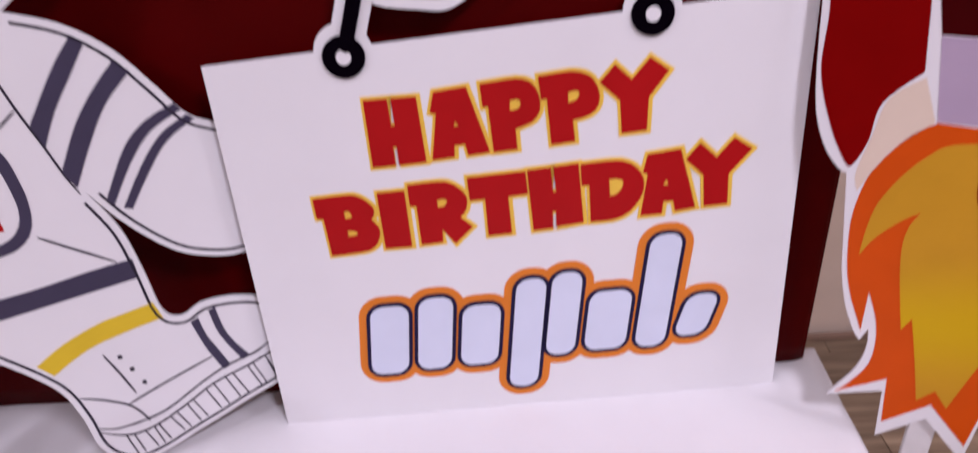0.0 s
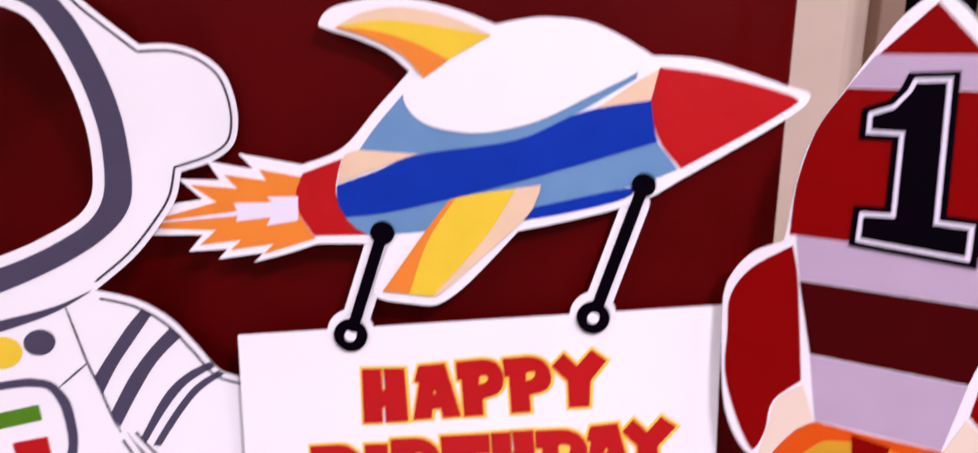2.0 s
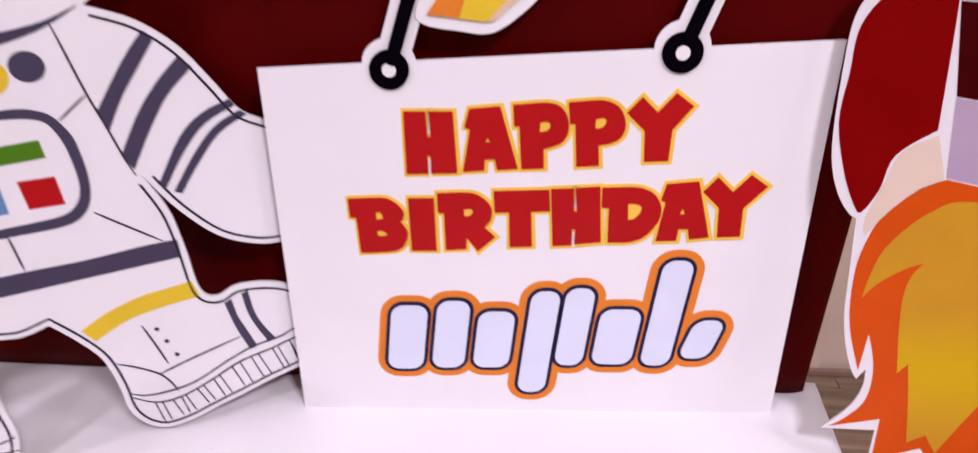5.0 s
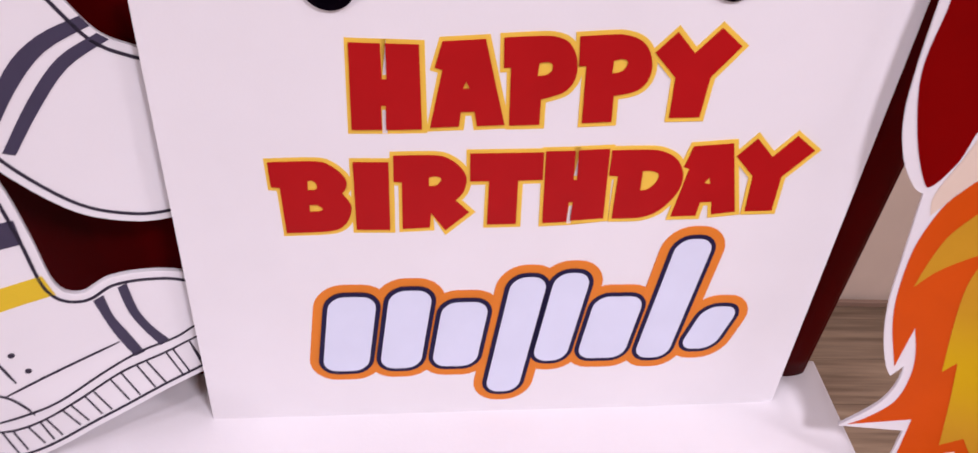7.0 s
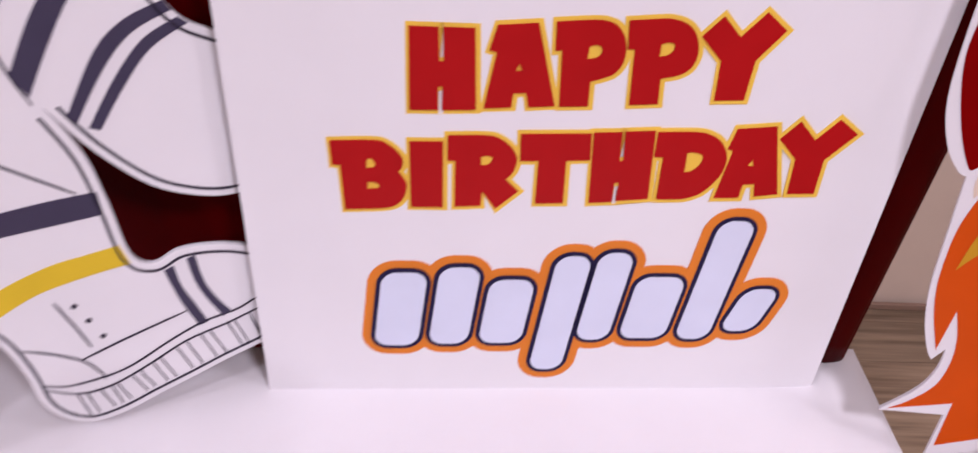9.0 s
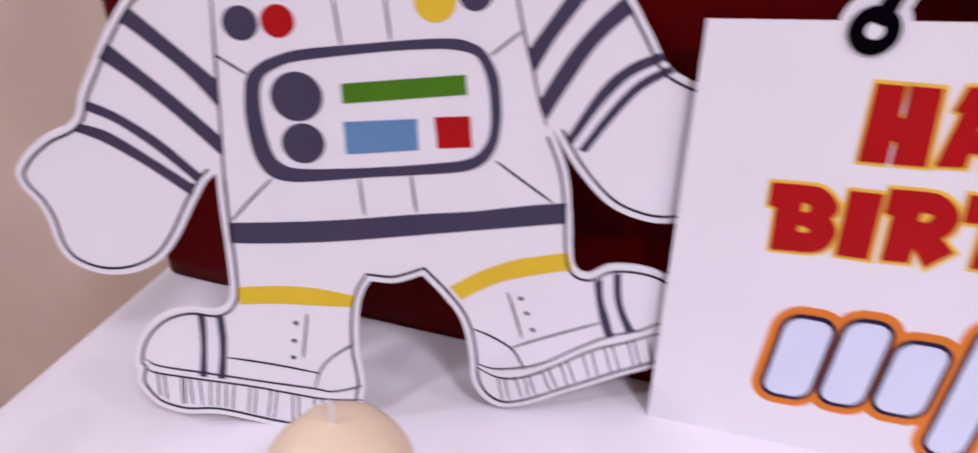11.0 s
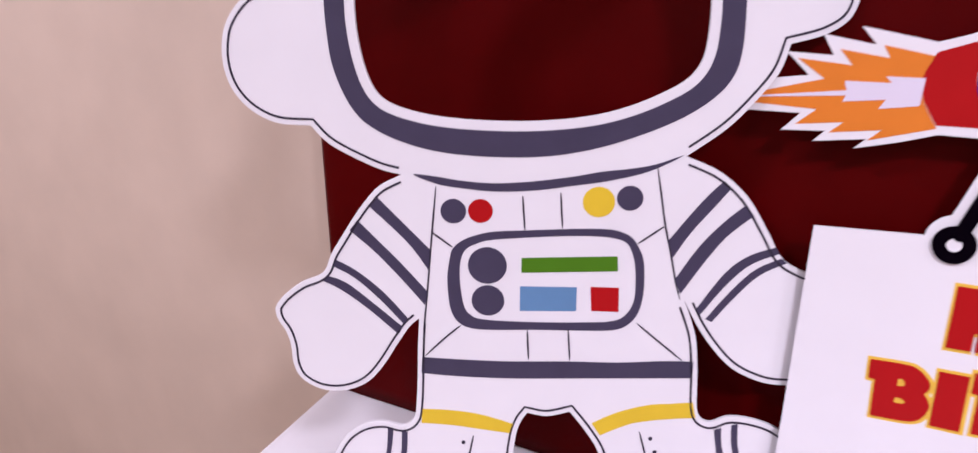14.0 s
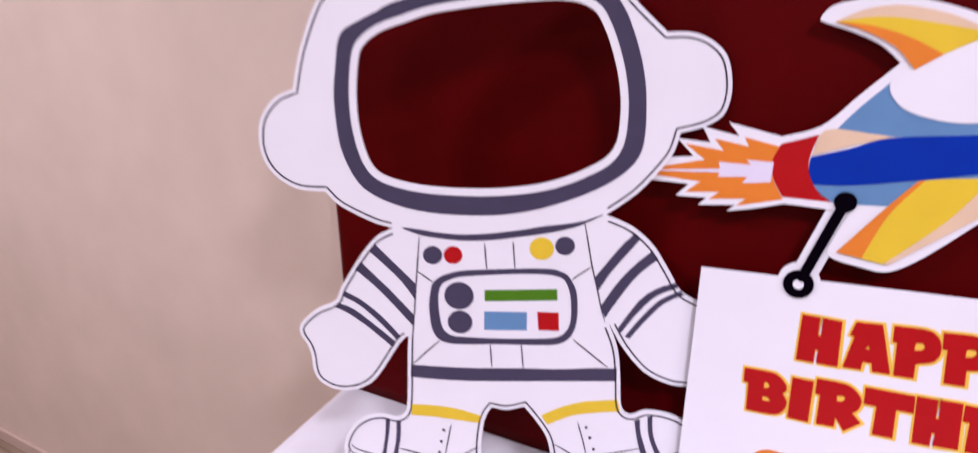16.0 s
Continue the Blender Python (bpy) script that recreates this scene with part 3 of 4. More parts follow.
# chest panel
frame_out = smooth([(-7, 37.6), (-9.1, 37.1), (-10.5, 36.5), (-11.6, 35.5), (-12, 33.9), (-12.2, 32.1), (-12.1, 30.1), (-11.8, 28.3), (-11, 26.9), (-9.5, 26.2), (-7, 26.1), (-2.4, 26.3), (2.2, 26.4), (6.4, 26.6), (8.2, 27.4), (9.2, 28.9), (9.6, 31), (9.6, 32.8), (9.4, 34.9), (8.7, 36.5), (8, 37.4), (7, 37.9), (5.7, 38.2), (2.7, 38.2), (-2.6, 37.9)], steps=4)
frame_in = smooth([(-7, 36.7), (-9.1, 36.1), (-10.2, 35.4), (-10.7, 34.1), (-10.8, 32.2), (-10.6, 30.2), (-10.3, 28.8), (-9.7, 27.9), (-8.1, 27.3), (-2.4, 27.2), (3.3, 27.4), (6.5, 27.7), (7.9, 28.6), (8.6, 30.1), (8.7, 32.1), (8.5, 34.4), (8, 36), (7.4, 36.8), (6.3, 37.2), (4.4, 37.4), (0.1, 37.3)], steps=4)
part("chest_panel_frame", plate(0.05, 0, frame_out, [frame_in]), SLATE, astro, "slate grey rounded frame")
for u, v, r, mat, said in ((-11.5, 39.8, 1.42, SLATE, "slate grey button"), (-8.5, 39.9, 1.36, RED, "red button"), (4.3, 41.2, 1.72, YELLOW, "yellow button"),
                           (7.6, 41.7, 1.4, SLATE, "slate grey button"), (-7.7, 33.7, 2.18, SLATE, "slate grey dial"), (-7.6, 29.6, 1.85, SLATE, "slate grey dial")):
    part("button", plate(0.05, 0, circle(u, v, r, squash=0.97)), mat, astro, said)
part("indicator", plate(0.05, 0, sharp([(-3.9, 33), (6.7, 33.5), (6.6, 35.2), (-3.9, 34.7)])), GREEN, astro, "green indicator bar")
part("indicator", plate(0.05, 0, sharp([(-4, 28.5), (2.3, 28.7), (2.3, 31.5), (-4, 31.4)])), SKY, astro, "light blue rectangle")
part("indicator", plate(0.05, 0, sharp([(4, 28.8), (7, 28.8), (6.9, 31.6), (3.8, 31.6)])), RED, astro, "red square")
part("belt", plate(0.05, 0, smooth([(-15.3, 20.4, 1), (-11.1, 20.2), (-5.2, 20.2), (1.3, 20.5), (9.4, 20.9), (15.6, 21.2, 1), (15.6, 23.2, 1), (12.1, 23.1), (7, 22.7), (1.8, 22.6), (-5.2, 22.3), (-11, 22.3), (-15.2, 22.4, 1)], steps=4)), SLATE, astro, "slate grey belt")
part("knee_band", plate(0.05, 0, smooth([(-15.3, 15.8, 1), (-11.8, 15.8), (-8.2, 15.4), (-4.5, 14.4, 1), (-4.8, 13.2, 1), (-8.8, 13.6), (-11.8, 13.9), (-15.4, 14, 1)], steps=4)), YELLOW, astro, "yellow band")
part("knee_band", plate(0.05, 0, smooth([(4.6, 15, 1), (7.4, 16.5), (10.8, 17.6), (13.2, 17.9), (15.9, 18.2, 1), (16.3, 16.3, 1), (13.3, 16), (9.8, 15.4), (7.5, 14.5), (5.6, 13.5, 1)], steps=4)), YELLOW, astro, "yellow band")
STRIPES_LEFT = [[(-20, 41.2, 1), (-18.3, 39.5), (-15.9, 37.1), (-14, 35.2, 1), (-14.3, 32.9, 1), (-16.3, 35.7), (-18.9, 38.3), (-20.9, 40.1, 1)],
                [(-22.3, 38.5, 1), (-20.1, 36.3), (-17.5, 33.7), (-14.4, 30.3, 1), (-14.8, 28.8, 1), (-17.6, 32), (-20.5, 35), (-23.2, 37.3, 1)],
                [(-24.9, 33.8, 1), (-22.6, 32.6), (-19.6, 30.2), (-16.7, 27, 1), (-17.2, 26.3, 1), (-20, 29.3), (-22.9, 31.8), (-25.4, 33.1, 1)],
                [(-26, 31.9, 1), (-23.8, 31.1), (-20.9, 28.9), (-17.4, 26, 1), (-17.9, 25.1, 1), (-21.5, 28.2), (-24.5, 30.3), (-26.6, 31.3, 1)]]
STRIPES_RIGHT = [[(17.3, 43.8, 1), (15.6, 42), (13.8, 39.7), (11.9, 37.1, 1), (12.5, 35.2, 1), (14.2, 38), (16.3, 40.7), (18.1, 43, 1)],
                [(19.7, 41.2, 1), (17.5, 39.2), (15.2, 36.5), (12.9, 32.8, 1), (13.6, 31.1, 1), (15.7, 34.5), (18, 37.7), (20.7, 40.1, 1)],
                [(23.3, 36.7, 1), (20.6, 35.7), (18.2, 33.7), (15.4, 29.4, 1), (15.9, 28.8, 1), (18.4, 32.3), (20.8, 34.7), (23.7, 36, 1)],
                [(24, 35.5, 1), (21.4, 34.2), (19, 31.7), (16.5, 28.3, 1), (17.2, 28, 1), (19.4, 30.9), (21.8, 33.5), (24.6, 35, 1)]]
for pts in STRIPES_LEFT + STRIPES_RIGHT:
    part("sleeve_stripe", plate(0.05, 0, smooth(pts, steps=4)), SLATE, astro)
for pts in ([(-19.5, 13, 1), (-18.8, 13, 1), (-19, 11), (-19.4, 8.5), (-19.8, 5.9, 1), (-20.5, 6.1, 1), (-19.9, 8.8), (-19.6, 11)],
            [(-17.8, 12.7, 1), (-17.1, 12.7, 1), (-17.2, 10.4), (-17.6, 7.9), (-18, 5.6, 1), (-18.8, 5.7, 1), (-18.2, 8.2), (-17.9, 10.3)],
            [(18.5, 14.9, 1), (19.3, 15.2, 1), (19.5, 13), (20.1, 11), (20.8, 8.6, 1), (20, 8.4, 1), (19.2, 11), (18.8, 13)],
            [(20.4, 15.6, 1), (21.1, 15.8, 1), (21.3, 13.1), (21.9, 11.1), (22.9, 9.1, 1), (22.1, 8.8, 1), (21.2, 11), (20.6, 13.1)]):
    part("boot_stripe", plate(0.05, 0, smooth(pts, steps=4)), SLATE, astro)
FINE_SUIT = [[(-13.4, 42.5), (-13.7, 39.3), (-14.1, 34.9), (-14.5, 30.3), (-14.9, 26.2), (-15.1, 22.6)],
             [(10.3, 45.1), (10.8, 42.5), (11.5, 38.8), (12.3, 35.6), (13, 32.5), (13.6, 30.5)],
             [(-14, 37.4), (-11.6, 35.7)],
             [(11.4, 38.7), (8.7, 36.7)],
             [(-10.7, 26.5), (-12.7, 24.7), (-14.8, 22.6)],
             [(9.1, 27.5), (11.3, 25.7), (14.3, 23.3)],
             [(-3.1, 26.2), (-2.9, 22.7)],
             [(1.5, 26.4), (1.8, 22.8)],
             [(-3.9, 41.7), (-3.6, 37.9)],
             [(0.2, 42.1), (0.5, 38.2)]]
FINE_BOOTS = [[(-17.4, 8.1), (-13.2, 7.1), (-8.8, 5.8)],
             [(-9.2, 12.7), (-9.6, 10.6), (-10.2, 7.6)],
             [(10.1, 14.2), (10.9, 11.4), (11.5, 8.9)],
             [(6.7, 10.2), (8.4, 9.3), (10.4, 7.8), (11.3, 6.3), (11.7, 5.1)],
             [(10.4, 7.8), (14, 8.9), (19.3, 10.3)],
             [(-9.4, 4), (-8.7, 6), (-7.6, 7.4), (-6, 8.5), (-5, 9.1)],
             [(-25.2, 8.4), (-24.2, 7.5), (-19.8, 6.4), (-14.4, 5.1), (-9.6, 4), (-7.7, 3.5), (-5.2, 3.9), (-4.7, 4.2)],
             [(-25.3, 7.3), (-24.6, 6.7), (-20.5, 5.7), (-15.7, 4.6), (-11.5, 3.4), (-8.4, 2.6), (-4.7, 2.3)],
             [(7.1, 6.1), (8.7, 5.4), (11.5, 5.4), (13.9, 5.9), (17.5, 7.6), (20.4, 8.7), (23.4, 9.2), (25.2, 9.9), (27.7, 10)],
             [(7.1, 5.6), (8.7, 4.5), (10.3, 4.1), (12.4, 4.4), (15.2, 5.5), (18.7, 7.1), (22.3, 7.9), (25.2, 8.7), (27.7, 8.8)]]
for pts in FINE_SUIT + FINE_BOOTS:
    part("printed_seam", strokes(0.05, 0, [smooth(pts, False, 5)], 0.2), LINE, astro)
for u, v in ((-10.4, 11.7), (-10.8, 9.7), (-11.1, 7.8), (11.4, 13.4), (12, 11.7), (12.6, 9.8)):
    part("eyelet", plate(0.05, 0, circle(u, v, 0.24, 14)), LINE, astro)
TREADS_LEFT = [[(-24.5, 6.6), (-24.7, 4)],
               [(-23.9, 6.4), (-24.1, 3.5)],
               [(-22.3, 6), (-22.7, 2.9)],
               [(-22, 6), (-22.4, 2.9)],
               [(-21.5, 5.8), (-21.7, 2.8)],
               [(-20.6, 5.6), (-20.8, 2.6)],
               [(-19.6, 5.4), (-20, 2.5)],
               [(-18.8, 5.2), (-19.3, 2.4)],
               [(-18.1, 5), (-18.5, 2.2)],
               [(-17.3, 4.9), (-17.9, 2)],
               [(-15.8, 4.5), (-16.4, 1.5)],
               [(-15.2, 4.4), (-15.8, 1.3)],
               [(-13.8, 4), (-14.5, 0.8)],
               [(-13.2, 3.8), (-13.9, 0.6)],
               [(-11.7, 3.4), (-12.1, 0.1)],
               [(-11.1, 3.2), (-11.5, 0)],
               [(-9.6, 2.8), (-10, -0.1)],
               [(-8.8, 2.6), (-8.9, -0.3)]]
TREADS_RIGHT = [[(9.1, 4.4), (9.5, 1.5)],
               [(9.8, 4.2), (10.2, 1.6)],
               [(10.9, 4.1), (11.5, 1.8)],
               [(11.8, 4.3), (12.2, 1.9)],
               [(12.3, 4.3), (12.9, 2.1)],
               [(13.6, 4.8), (14.4, 2.6)],
               [(14.3, 5.1), (15.1, 2.8)],
               [(15.5, 5.6), (16.2, 3.1)],
               [(16.2, 5.9), (17, 3.3)],
               [(17.7, 6.6), (18.5, 3.8)],
               [(18.6, 7), (19.4, 4)],
               [(19.9, 7.3), (20.7, 4.4)],
               [(20.7, 7.5), (21.6, 4.6)],
               [(22.3, 7.9), (23.1, 4.9)],
               [(22.9, 8), (23.7, 5)],
               [(24.3, 8.4), (25.1, 5.2)],
               [(24.4, 7.8), (24.9, 5)],
               [(25.8, 8.2), (26.3, 5.5)]]
for tread in TREADS_LEFT + TREADS_RIGHT:
    part("sole_tread", strokes(0.05, 0, [sharp(tread)], 0.3), LINE, astro)
# folded card strut behind
part("stand", plate(-0.5, -0.8, sharp([(-13.5, 0.0), (-8, 0.0), (-8, 11), (-13.5, 11)])), EDGE, astro)

# ---- blue rocket cutout above the sign ----
rocket = empty("rocket_cutout", board_pose(-0.0003, 0.5878, 2.52, 5.43), "blue, white and red foam board rocket cutout fixed over the sign", "cutout")
HULL_TOP = [(-36, 52.2, 1), (-31.6, 54.5, 1), (-28.6, 54.9, 1), (-30.9, 57.1, 1), (-26.6, 56.9, 1), (-27.8, 58.9, 1), (-23, 58, 1), (-24.5, 59.7, 1), (-18, 58.4, 1), (-13.6, 60.1), (-9.9, 64.1), (-6.3, 67.9, 1), (-8.5, 69.8), (-11.5, 71.2), (-14.6, 72.2), (-15.4, 72.8), (-14.3, 74.2), (-11.9, 74.9), (-8.5, 75.3), (-5, 75), (-1.1, 74), (2.7, 72.5, 1), (5.3, 73), (8.1, 73.2), (12.2, 72.7), (15.7, 71.2), (19, 69.2, 1), (24.1, 68.8), (29, 67.4)]
HULL_UNDERSIDE = [(32.9, 66), (35.3, 65.3), (35.8, 64.7), (35.3, 63.8), (33.8, 62.7), (29.4, 60.1), (22.6, 56.3), (19.3, 54.4), (16.2, 53.3), (10.7, 52), (4.9, 50.9, 1), (1.5, 47.3), (-1.3, 44.6), (-4, 42.9), (-6.7, 43), (-10.8, 44), (-10.2, 47), (-9.2, 49.5, 1), (-11.9, 49.8), (-16.7, 49.9, 1), (-19.9, 48.9), (-23.6, 48, 1), (-22.6, 49, 1), (-27.4, 48.4, 1), (-26.4, 49.5, 1), (-30.5, 49.3, 1), (-28.9, 51.1, 1), (-34.2, 51.1, 1)]
part("board", plate(0, -FOAM, smooth(HULL_TOP + HULL_UNDERSIDE, steps=5), rim=0.05), WHITE, rocket)


def patch(name, pts, mat, parent, level=1, said="", steps=5):
    return part(name, plate(0.045 * level, 0.045 * (level - 1), smooth(pts, steps=steps)), mat, parent, said)


patch("flame", [(-32.5, 53.2, 1), (-27.1, 54.6, 1), (-29.8, 56.5, 1), (-24.8, 56, 1), (-26.1, 57.5, 1), (-21.7, 56.8, 1), (-22.4, 58, 1), (-17.9, 57.1, 1), (-18.7, 55.4), (-18.4, 53.1), (-16.9, 50.5, 1), (-22.5, 48.9, 1), (-21.4, 50, 1), (-26, 49.4, 1), (-24.8, 50.5, 1), (-29.2, 50, 1), (-27.4, 51.6, 1), (-33.8, 51.9, 1), (-34.7, 52.4, 1)], ORANGE, rocket, 1, "orange exhaust flame")
patch("flame_core", [(-18.5, 55.1, 1), (-21.8, 55.1, 1), (-21.2, 54.5, 1), (-25.3, 54.5, 1), (-25, 53.6, 1), (-34.4, 52.5, 1), (-33.1, 52.5, 1), (-25, 53.1, 1), (-25.2, 52.5, 1), (-21.5, 52.9, 1), (-22, 52, 1), (-18.6, 52.5, 1)], PALE, rocket, 2, "white flame core")
patch("tail_ring", [(-17.9, 57.5, 1), (-13.7, 59.0, 1), (-14.4, 56.4), (-14.3, 54.4), (-13.3, 52.4), (-11.3, 50.8, 1), (-17.0, 50.8, 1), (-18.4, 53.2), (-18.7, 55.4)], RED, rocket, 1, "red tail ring")
patch("nose_cone", [(19.8, 68, 1), (24.2, 67.4), (28.4, 66.5), (32.6, 65.3), (34.3, 64.6), (34.1, 63.9), (29.4, 61.1), (22.3, 57.4, 1), (20.5, 59.5), (19.4, 61.7), (18.9, 64.7)], RED, rocket, 1, "red nose cone")
patch("hull_panel", [(-7.0, 65.6, 1), (-9.9, 62.4), (-11.8, 59.9, 1), (-5.7, 59.4), (5.6, 60.7), (11.0, 63.3), (17.4, 66.9, 1), (17.4, 67.6, 1), (5.2, 64.3)], SKY, rocket, 1, "light blue hull panel")
patch("hull_panel", [(-11.8, 59.9, 1), (-13.5, 59.2), (-14.2, 56.4, 1), (-9.9, 58.0), (-5.7, 59.4, 1)], CREAM, rocket, 2, "cream hull panel")
patch("hull_panel", [(19.7, 67.8, 1), (17.4, 66.6, 1), (12.8, 63.6, 1), (18.9, 64.6, 1)], CREAM, rocket, 2, "cream hull panel")
patch("hull_stripe", [(-14.3, 56.2, 1), (-9.9, 57.7), (-5.7, 59.3), (4.8, 60.7), (11.7, 63.5), (18.9, 64.6, 1), (19.3, 61.8), (19.7, 60.3, 1), (7.7, 57.0), (-1.4, 54.8), (-9.1, 53.2), (-13.6, 52.8, 1), (-14.3, 54.4)], BLUE, rocket, 3, "royal blue hull stripe")
patch("hull_panel", [(-13.6, 52.8, 1), (-9.1, 53.2), (-1.4, 54.8), (7.7, 57.0), (19.7, 60.3, 1), (22.0, 57.3, 1), (17.1, 55.6), (8.1, 53.7), (0.1, 51.9), (-5.9, 51.0), (-11.3, 50.8, 1), (-12.8, 51.7)], SKY, rocket, 1, "light blue hull panel")
patch("hull_stripe", [(4.9, 52.0, 1), (6.7, 53.5, 1), (15.4, 55.2), (17.7, 55.4, 1), (16.1, 54.2), (10.6, 52.9)], BLUE, rocket, 2, "royal blue hull stripe")
patch("canopy", [(-7.0, 65.4), (-5.3, 67.3), (-1.5, 69.5), (2.6, 71.4), (8.0, 72.5), (12.1, 72.1), (15.7, 70.1), (17.8, 68.4, 1), (17.2, 67.4), (12.4, 65.1), (6.9, 62.6), (1.3, 61.5), (-2.9, 61.9), (-5.7, 63.1)], WHITE, rocket, 4, "white cockpit canopy")
patch("tail_fin", [(-13.7, 72.4, 1), (-10.8, 73.8), (-7.0, 74.3), (-2.3, 73.4), (2.2, 71.5, 1), (-2.2, 69.0), (-4.8, 67.2, 1), (-7.0, 69.6), (-10.5, 71.4)], CREAM, rocket, 5, "cream, yellow and orange tail fin")
patch("tail_fin_stripe", [(-13.7, 72.4, 1), (-7.8, 73.0), (2.2, 71.4, 1), (-2.2, 69.0), (-4.8, 67.2, 1), (-7.0, 69.6), (-10.5, 71.4)], YELLOW, rocket, 6)
patch("tail_fin_stripe", [(-13.7, 72.4, 1), (-9.8, 72.0), (-5.8, 70.8), (-2.2, 69.0, 1), (-4.8, 67.2, 1), (-7.0, 69.6), (-10.5, 71.4)], ORANGE, rocket, 7)
patch("wing", [(-2.4, 54.5, 1), (0.7, 55.1), (7.3, 55.9, 1), (6.9, 54.5), (5.0, 51.7), (-4.0, 43.9, 1), (-9.9, 44.6, 1), (-4.9, 51.4)], CREAM, rocket, 5, "yellow, orange and cream wing")
patch("wing_stripe", [(-2.4, 54.5, 1), (0.7, 55.1), (4.6, 55.5, 1), (1.1, 50.1), (-4.6, 43.9, 1), (-9.9, 44.6, 1), (-4.9, 51.4)], YELLOW, rocket, 6)
patch("wing_stripe", [(-2.4, 54.5, 1), (-1.8, 54.6, 1), (-4.9, 50.0), (-7.0, 44.3, 1), (-9.9, 44.6, 1), (-4.9, 51.4)], ORANGE, rocket, 7)


def capsule(a, b, r, n=10):
    a, b = Vector(a), Vector(b)
    ang = math.atan2(b.y - a.y, b.x - a.x)
    return [b + r * Vector((math.cos(ang - math.pi / 2 + math.pi * k / n), math.sin(ang - math.pi / 2 + math.pi * k / n))) for k in range(n + 1)] + \
           [a + r * Vector((math.cos(ang + math.pi / 2 + math.pi * k / n), math.sin(ang + math.pi / 2 + math.pi * k / n))) for k in range(n + 1)]


for top, ring in (((-9.7, 51.0), (-13.65, 39.6)), ((18.35, 55.7), (13.1, 41.05))):
    mid = (top[0] * 0.86 + ring[0] * 0.14, top[1] * 0.86 + ring[1] * 0.14)
    tie = part("hanging_strut", plate(-0.15, -0.33, capsule(mid, ring, 1.5)), WHITE, rocket, "white strip with a black rod")
    part("ring_backing", plate(-0.2, -0.335, circle(ring[0], ring[1] + 0.35, 2.55)), WHITE, tie)
    part("rod", plate(0.2, -0.15, capsule(top, (ring[0] * 0.91 + top[0] * 0.09, ring[1] * 0.91 + top[1] * 0.09), 0.62)), BLACK, tie, "black rod")
    part("rod_head", plate(0.24, -0.15, circle(top[0], top[1], 1.3)), BLACK, tie)
    part("ring", plate(0.1, -0.2, circle(ring[0], ring[1], 1.85), [circle(ring[0], ring[1], 0.66)]), BLACK, tie, "black ring")
    part("ring_centre", plate(0.13, -0.2, circle(ring[0], ring[1], 0.66)), WHITE, tie)

# ---- red rocket cutout ----
red = empty("rocket_cutout", pose(0.3789, 0.4997, -0.0104) @ board_pose(0, 0, -29.87, 7.08) @ Matrix.Scale(1.03, 4), "red and white foam board rocket cutout with orange flames", "cutout")


def mirror(half):
    """Both halves of an outline from its left half, listed from the top down."""
    return half + [(-p[0], *p[1:]) for p in half[::-1] if abs(p[0]) > 0.01]


SHELL = [(0, 74.3, 1), (-2.6, 71.9), (-4.6, 68.7), (-6.4, 65.5), (-8.1, 62.4), (-9.3, 59.1), (-9.9, 55.1), (-10.2, 50.8), (-10.5, 50.1, 1), (-13, 48.8), (-14.7, 46.6), (-15.5, 44.1), (-15.3, 39.7), (-14.7, 34.2), (-14, 31.2), (-12.9, 28.9), (-11.7, 27.5), (-11, 27.2, 1), (-10.2, 21.6), (-9.6, 17.7), (-8.7, 14.5), (-7.6, 12.1), (-6.9, 11.2, 1), (-6.4, 12.6, 1), (-6.2, 10.5), (-6.7, 7.9), (-8.5, 4.3, 1), (-4, 6.4, 1), (-3.6, 1.2, 1), (0, 4.7, 1)]
part("board", plate(0, -FOAM, smooth(mirror(SHELL), steps=5), rim=0.05), WHITE, red)
patch("nose_cone", mirror([(0, 73, 1), (-4.1, 68.5, 1)]), DEEPRED, red, 1, "deep red nose cone")
patch("hull_stripe", mirror([(-4.3, 68.5, 1), (-6.3, 65.5, 1)]), LILAC, red, 1, "pale lavender band")
patch("hull", mirror([(-6.3, 65.4, 1), (-8.5, 61.4), (-9.7, 56), (-9.8, 51, 1)]), DEEPRED, red, 1, "deep red hull")
patch("hull_stripe", mirror([(-9.2, 51, 1), (-8.4, 46.6, 1)]), LILAC, red, 1, "pale lavender band")
patch("hull_stripe", mirror([(-8.4, 46.5, 1), (-6.6, 39.3, 1)]), MAROON, red, 1, "dark maroon band")
patch("hull_stripe", mirror([(-6.6, 39.2, 1), (-5.4, 32.6, 1)]), LILAC, red, 1, "pale lavender band")
for s in (-1, 1):
    pod = [(9.4, 49.9, 1), (13, 47.1), (14.8, 43.8), (14.7, 39.8), (14.5, 35.5), (13, 31.2), (11.4, 28.3), (10.7, 28), (9.9, 30.3), (9.5, 33.6), (7.1, 36.4, 1), (8.5, 46.3)]
    patch("side_pod", [(s * p[0], *p[1:]) for p in pod], DEEPRED, red, 1, "deep red side pod")
    keel = [(6.9, 36, 1), (9.1, 34), (9.7, 30.8), (10.3, 27.4), (9.9, 25.8, 1), (8, 29.8), (5.5, 32.5, 1)]
    patch("keel_panel", [(s * p[0], *p[1:]) for p in keel], TAN, red, 1, "cream-white panel")
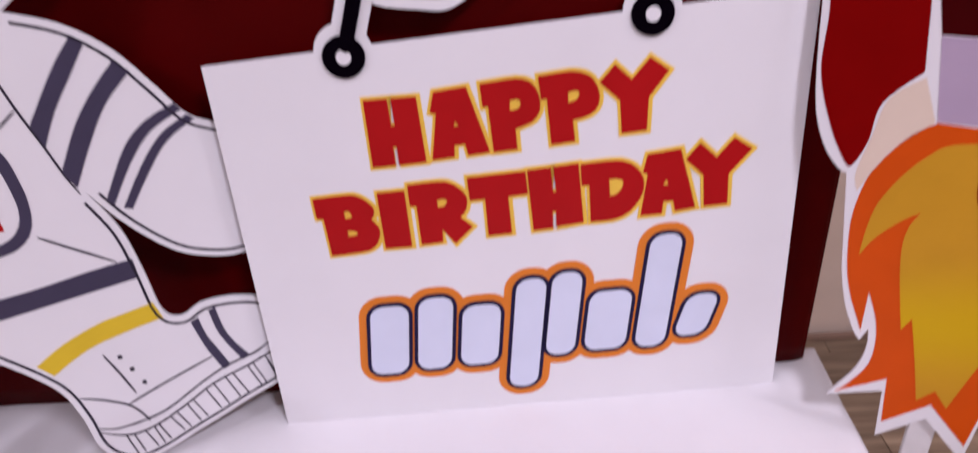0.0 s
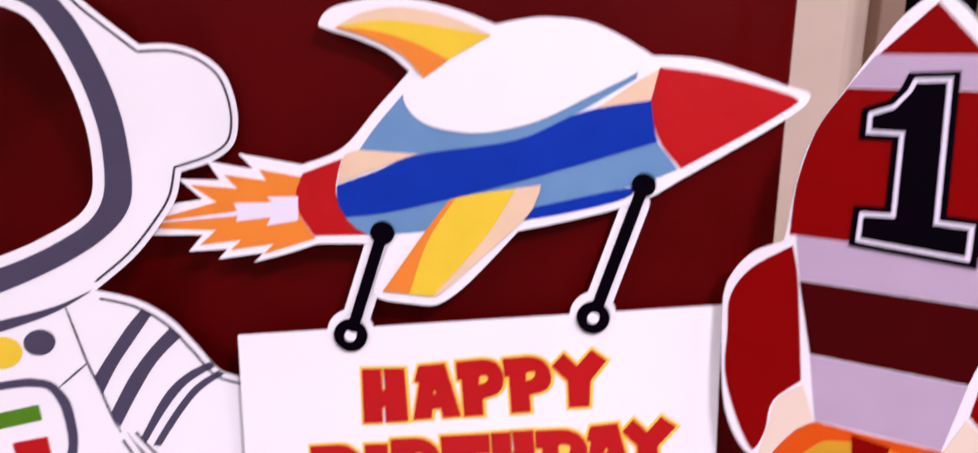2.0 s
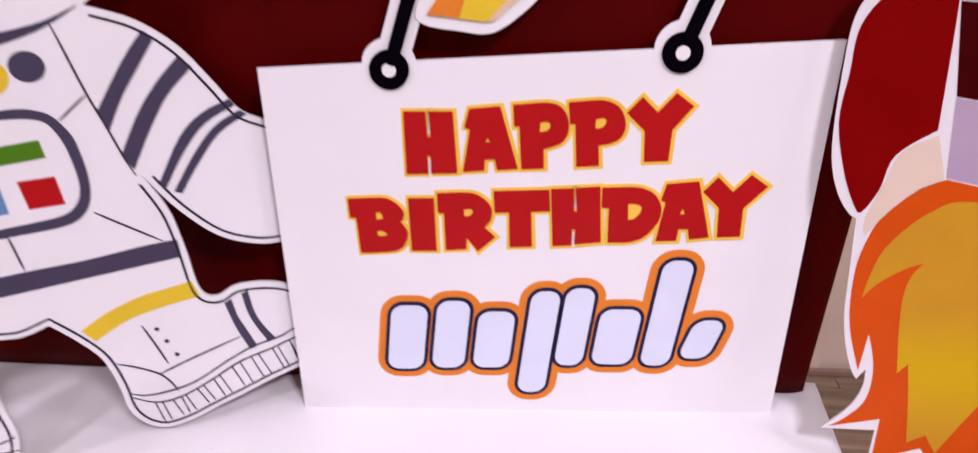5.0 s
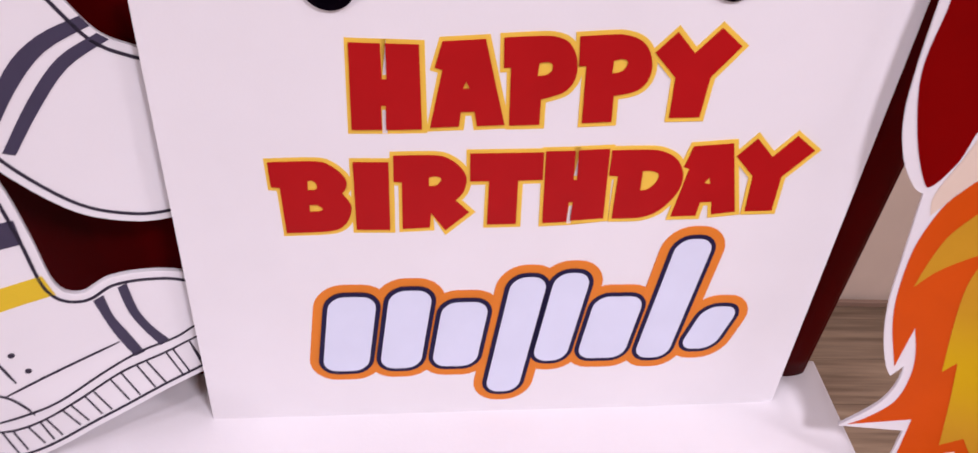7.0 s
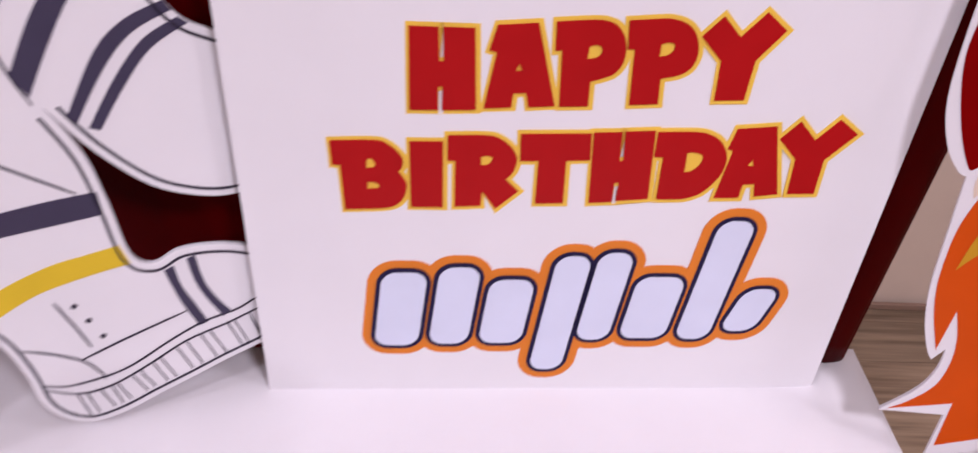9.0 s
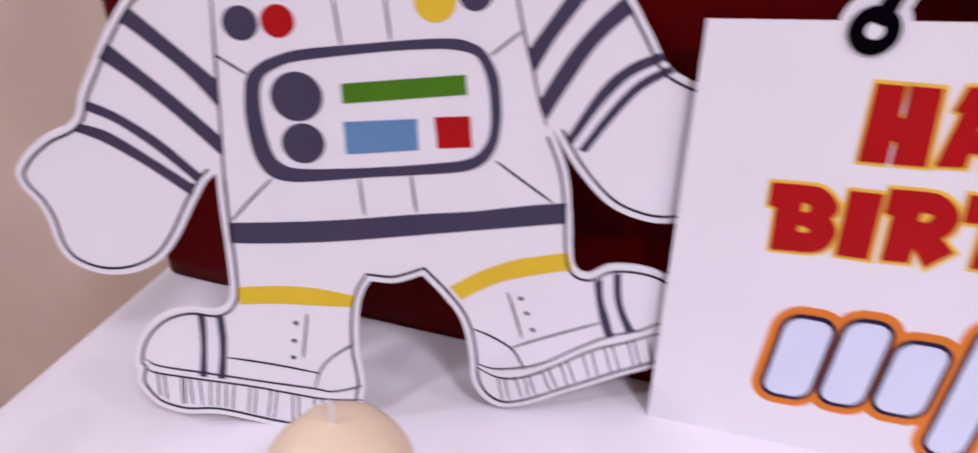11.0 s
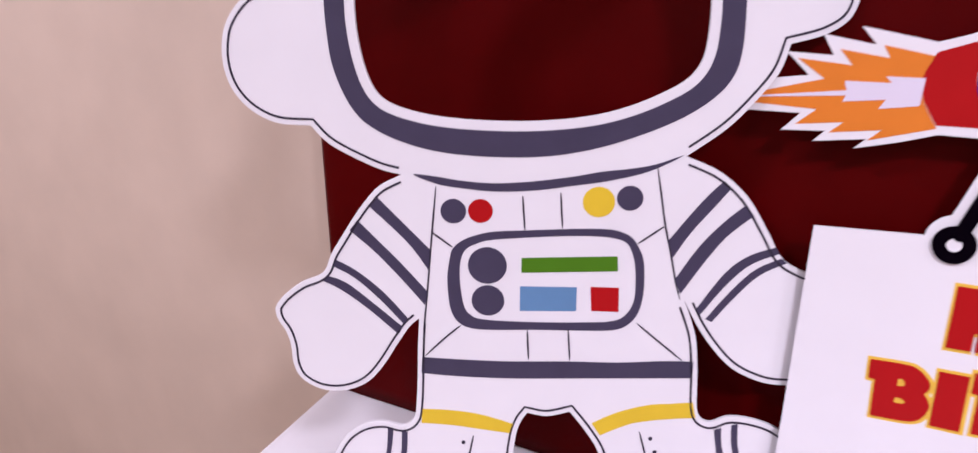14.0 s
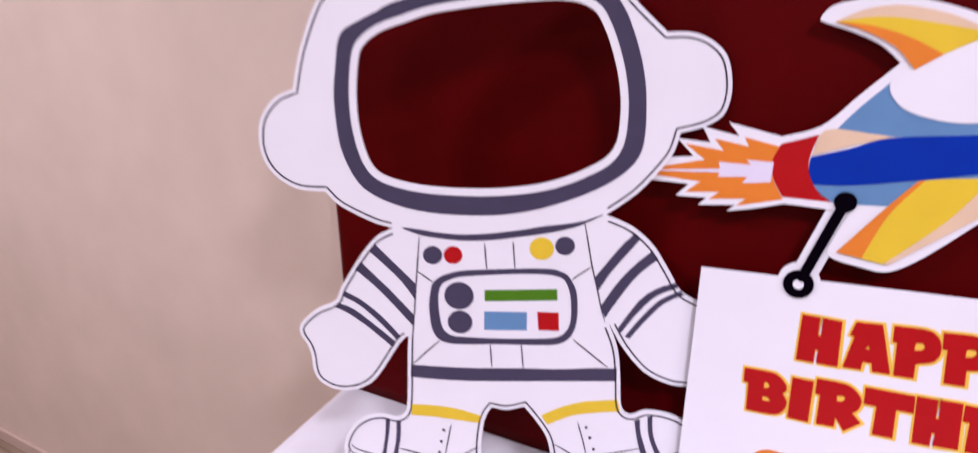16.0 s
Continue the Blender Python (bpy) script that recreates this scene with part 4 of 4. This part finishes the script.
patch("flame", mirror([(0, 32.4, 1), (-5.3, 32.5, 1), (-6.9, 31.3), (-8.2, 29.4), (-9.2, 27.5), (-9.7, 25), (-9.8, 22.3), (-9.3, 18.5), (-8.5, 15.7), (-7, 12.3, 1), (-7.1, 16.4, 1), (-6.1, 14), (-5.6, 11.6), (-5.7, 8.9), (-6.9, 6.3), (-7.9, 4.9, 1), (-3.9, 7.9, 1), (-3.4, 3, 1), (0, 6.4, 1)]), FLAME, red, 1, "deep orange flame")
patch("inner_flame", mirror([(0, 31.6, 1), (-3.9, 30.9), (-5.4, 29.7), (-6.8, 27.8), (-8.1, 25), (-8.5, 22.5), (-8.6, 19.8, 1), (-7.7, 21.7), (-6.1, 23.7), (-4.8, 24.8, 1), (-5.4, 23.3), (-5.5, 21.3), (-5, 18.2), (-3.9, 13.4, 1), (-3.3, 14.7, 1), (-2.3, 11), (-1.2, 6.5, 1), (0, 8, 1)]), OCHRE, red, 2, "amber inner flame")
patch("centre_fin", [(-2, 32.1, 1), (-1.7, 29.5), (-1.4, 27.2), (-0.9, 26), (0, 25.8), (0.4, 26.4), (0.9, 28.4), (1.3, 31.7, 1)], DEEPRED, red, 3, "red centre fin")
ONE = sharp([(-4.5, 50.6), (5.8, 49.9), (5.7, 54.3), (3, 54.4), (2.4, 67.1), (-1.5, 66.9), (-1.9, 65.6), (-2.8, 64.4), (-4.9, 63.6), (-4.8, 60.7), (-2.1, 60.7), (-1.9, 54.6), (-4.5, 54.5)])
number = part("numeral_border", plate(0.18, 0.045, ONE), BLACK, red, "black border of the numeral one")
part("numeral_line", plate(0.23, 0.18, offset(ONE, -0.55)), PALE, number, "pale line round the numeral")
part("numeral", plate(0.28, 0.23, offset(ONE, -0.95)), BLACK, number, "black numeral one")
stand = part("stand", box(-0.011, 0.011, 0.006, 0.02, -0.748, 0.35, 0.002), EDGE, red, "slim white support post")
part("stand_foot", box(-0.09, 0.09, -0.05, 0.12, -0.766, -0.748, 0.003), EDGE, stand)

# ---- candles and cup at the front of the table ----


def candle(x, y, r, height, wax, said):
    ob = empty("candle", pose(x, y, TABLE_Z), said, "candle", "candles")
    prof = [(r * 0.9, 0.0), (r, 0.006), (r * 1.01, height * 0.3), (r, height - r * 0.95)]
    for k in range(1, 11):
        a = radians(9 * k)
        prof.append((max(0.001, r * math.cos(a)), height - r * 0.95 + r * 0.95 * math.sin(a)))
    part("wax_body", lathe(prof, 48, 0.0012, x * 10), wax, ob, flat=False)
    bmw = lathe([(0.0016, height - 0.004), (0.0016, height + 0.006), (0.0012, height + 0.013), (0.0006, height + 0.016)], 10)
    part("wick", bmw, WICK, ob, "white wick")
    return ob


candle(-0.404, 0.242, 0.043, 0.247, WAX, "cream wax candle with a domed top on the table")
candle(-0.811, 0.24, 0.030, 0.092, PINKWAX, "small pale pink candle with a domed top")
cup = empty("cup", pose(-0.307, 0.188, TABLE_Z), "pinkish-grey cup with a dark inside", "cup")
part("cup_body", lathe([(0.028, 0.0), (0.034, 0.004), (0.044, 0.12), (0.046, 0.256 - 0.006), (0.0455, 0.256 - 0.001), (0.042, 0.256), (0.0385, 0.256 - 0.003), (0.037, 0.256 - 0.02), (0.002, 0.256 - 0.022)], 48), CUP, cup, flat=False)
part("drink", lathe([(0.0365, 0.256 - 0.021), (0.0372, 0.256 - 0.0125), (0.002, 0.256 - 0.012)], 40), DARK, cup, "dark contents")

# ---- floor planks, each a piece of its own ----
PLANK_W, PLANK_L = 0.145, 1.3
bm = box(-PLANK_L / 2 + 0.001, PLANK_L / 2 - 0.001, -PLANK_W / 2 + 0.001, PLANK_W / 2 - 0.001, -0.008, 0.0)
plank_mesh = bpy.data.meshes.new("plank")
bm.to_mesh(plank_mesh)
bm.free()
plank_mesh.materials.append(WOOD)
for row in range(38):
    y = -3.72 + PLANK_W * (row + 0.5)
    for col in range(7):
        x = -4.36 + PLANK_L * (col + 0.5) + (0.0, 0.43, 0.86)[row % 3]
        if x > 2.95:
            continue
        plank = new("plank", plank_mesh)
        plank.parent = floor
        plank.location = (x, y, FLOOR_Z + 0.0004 * ((row * 7 + col * 3) % 4))
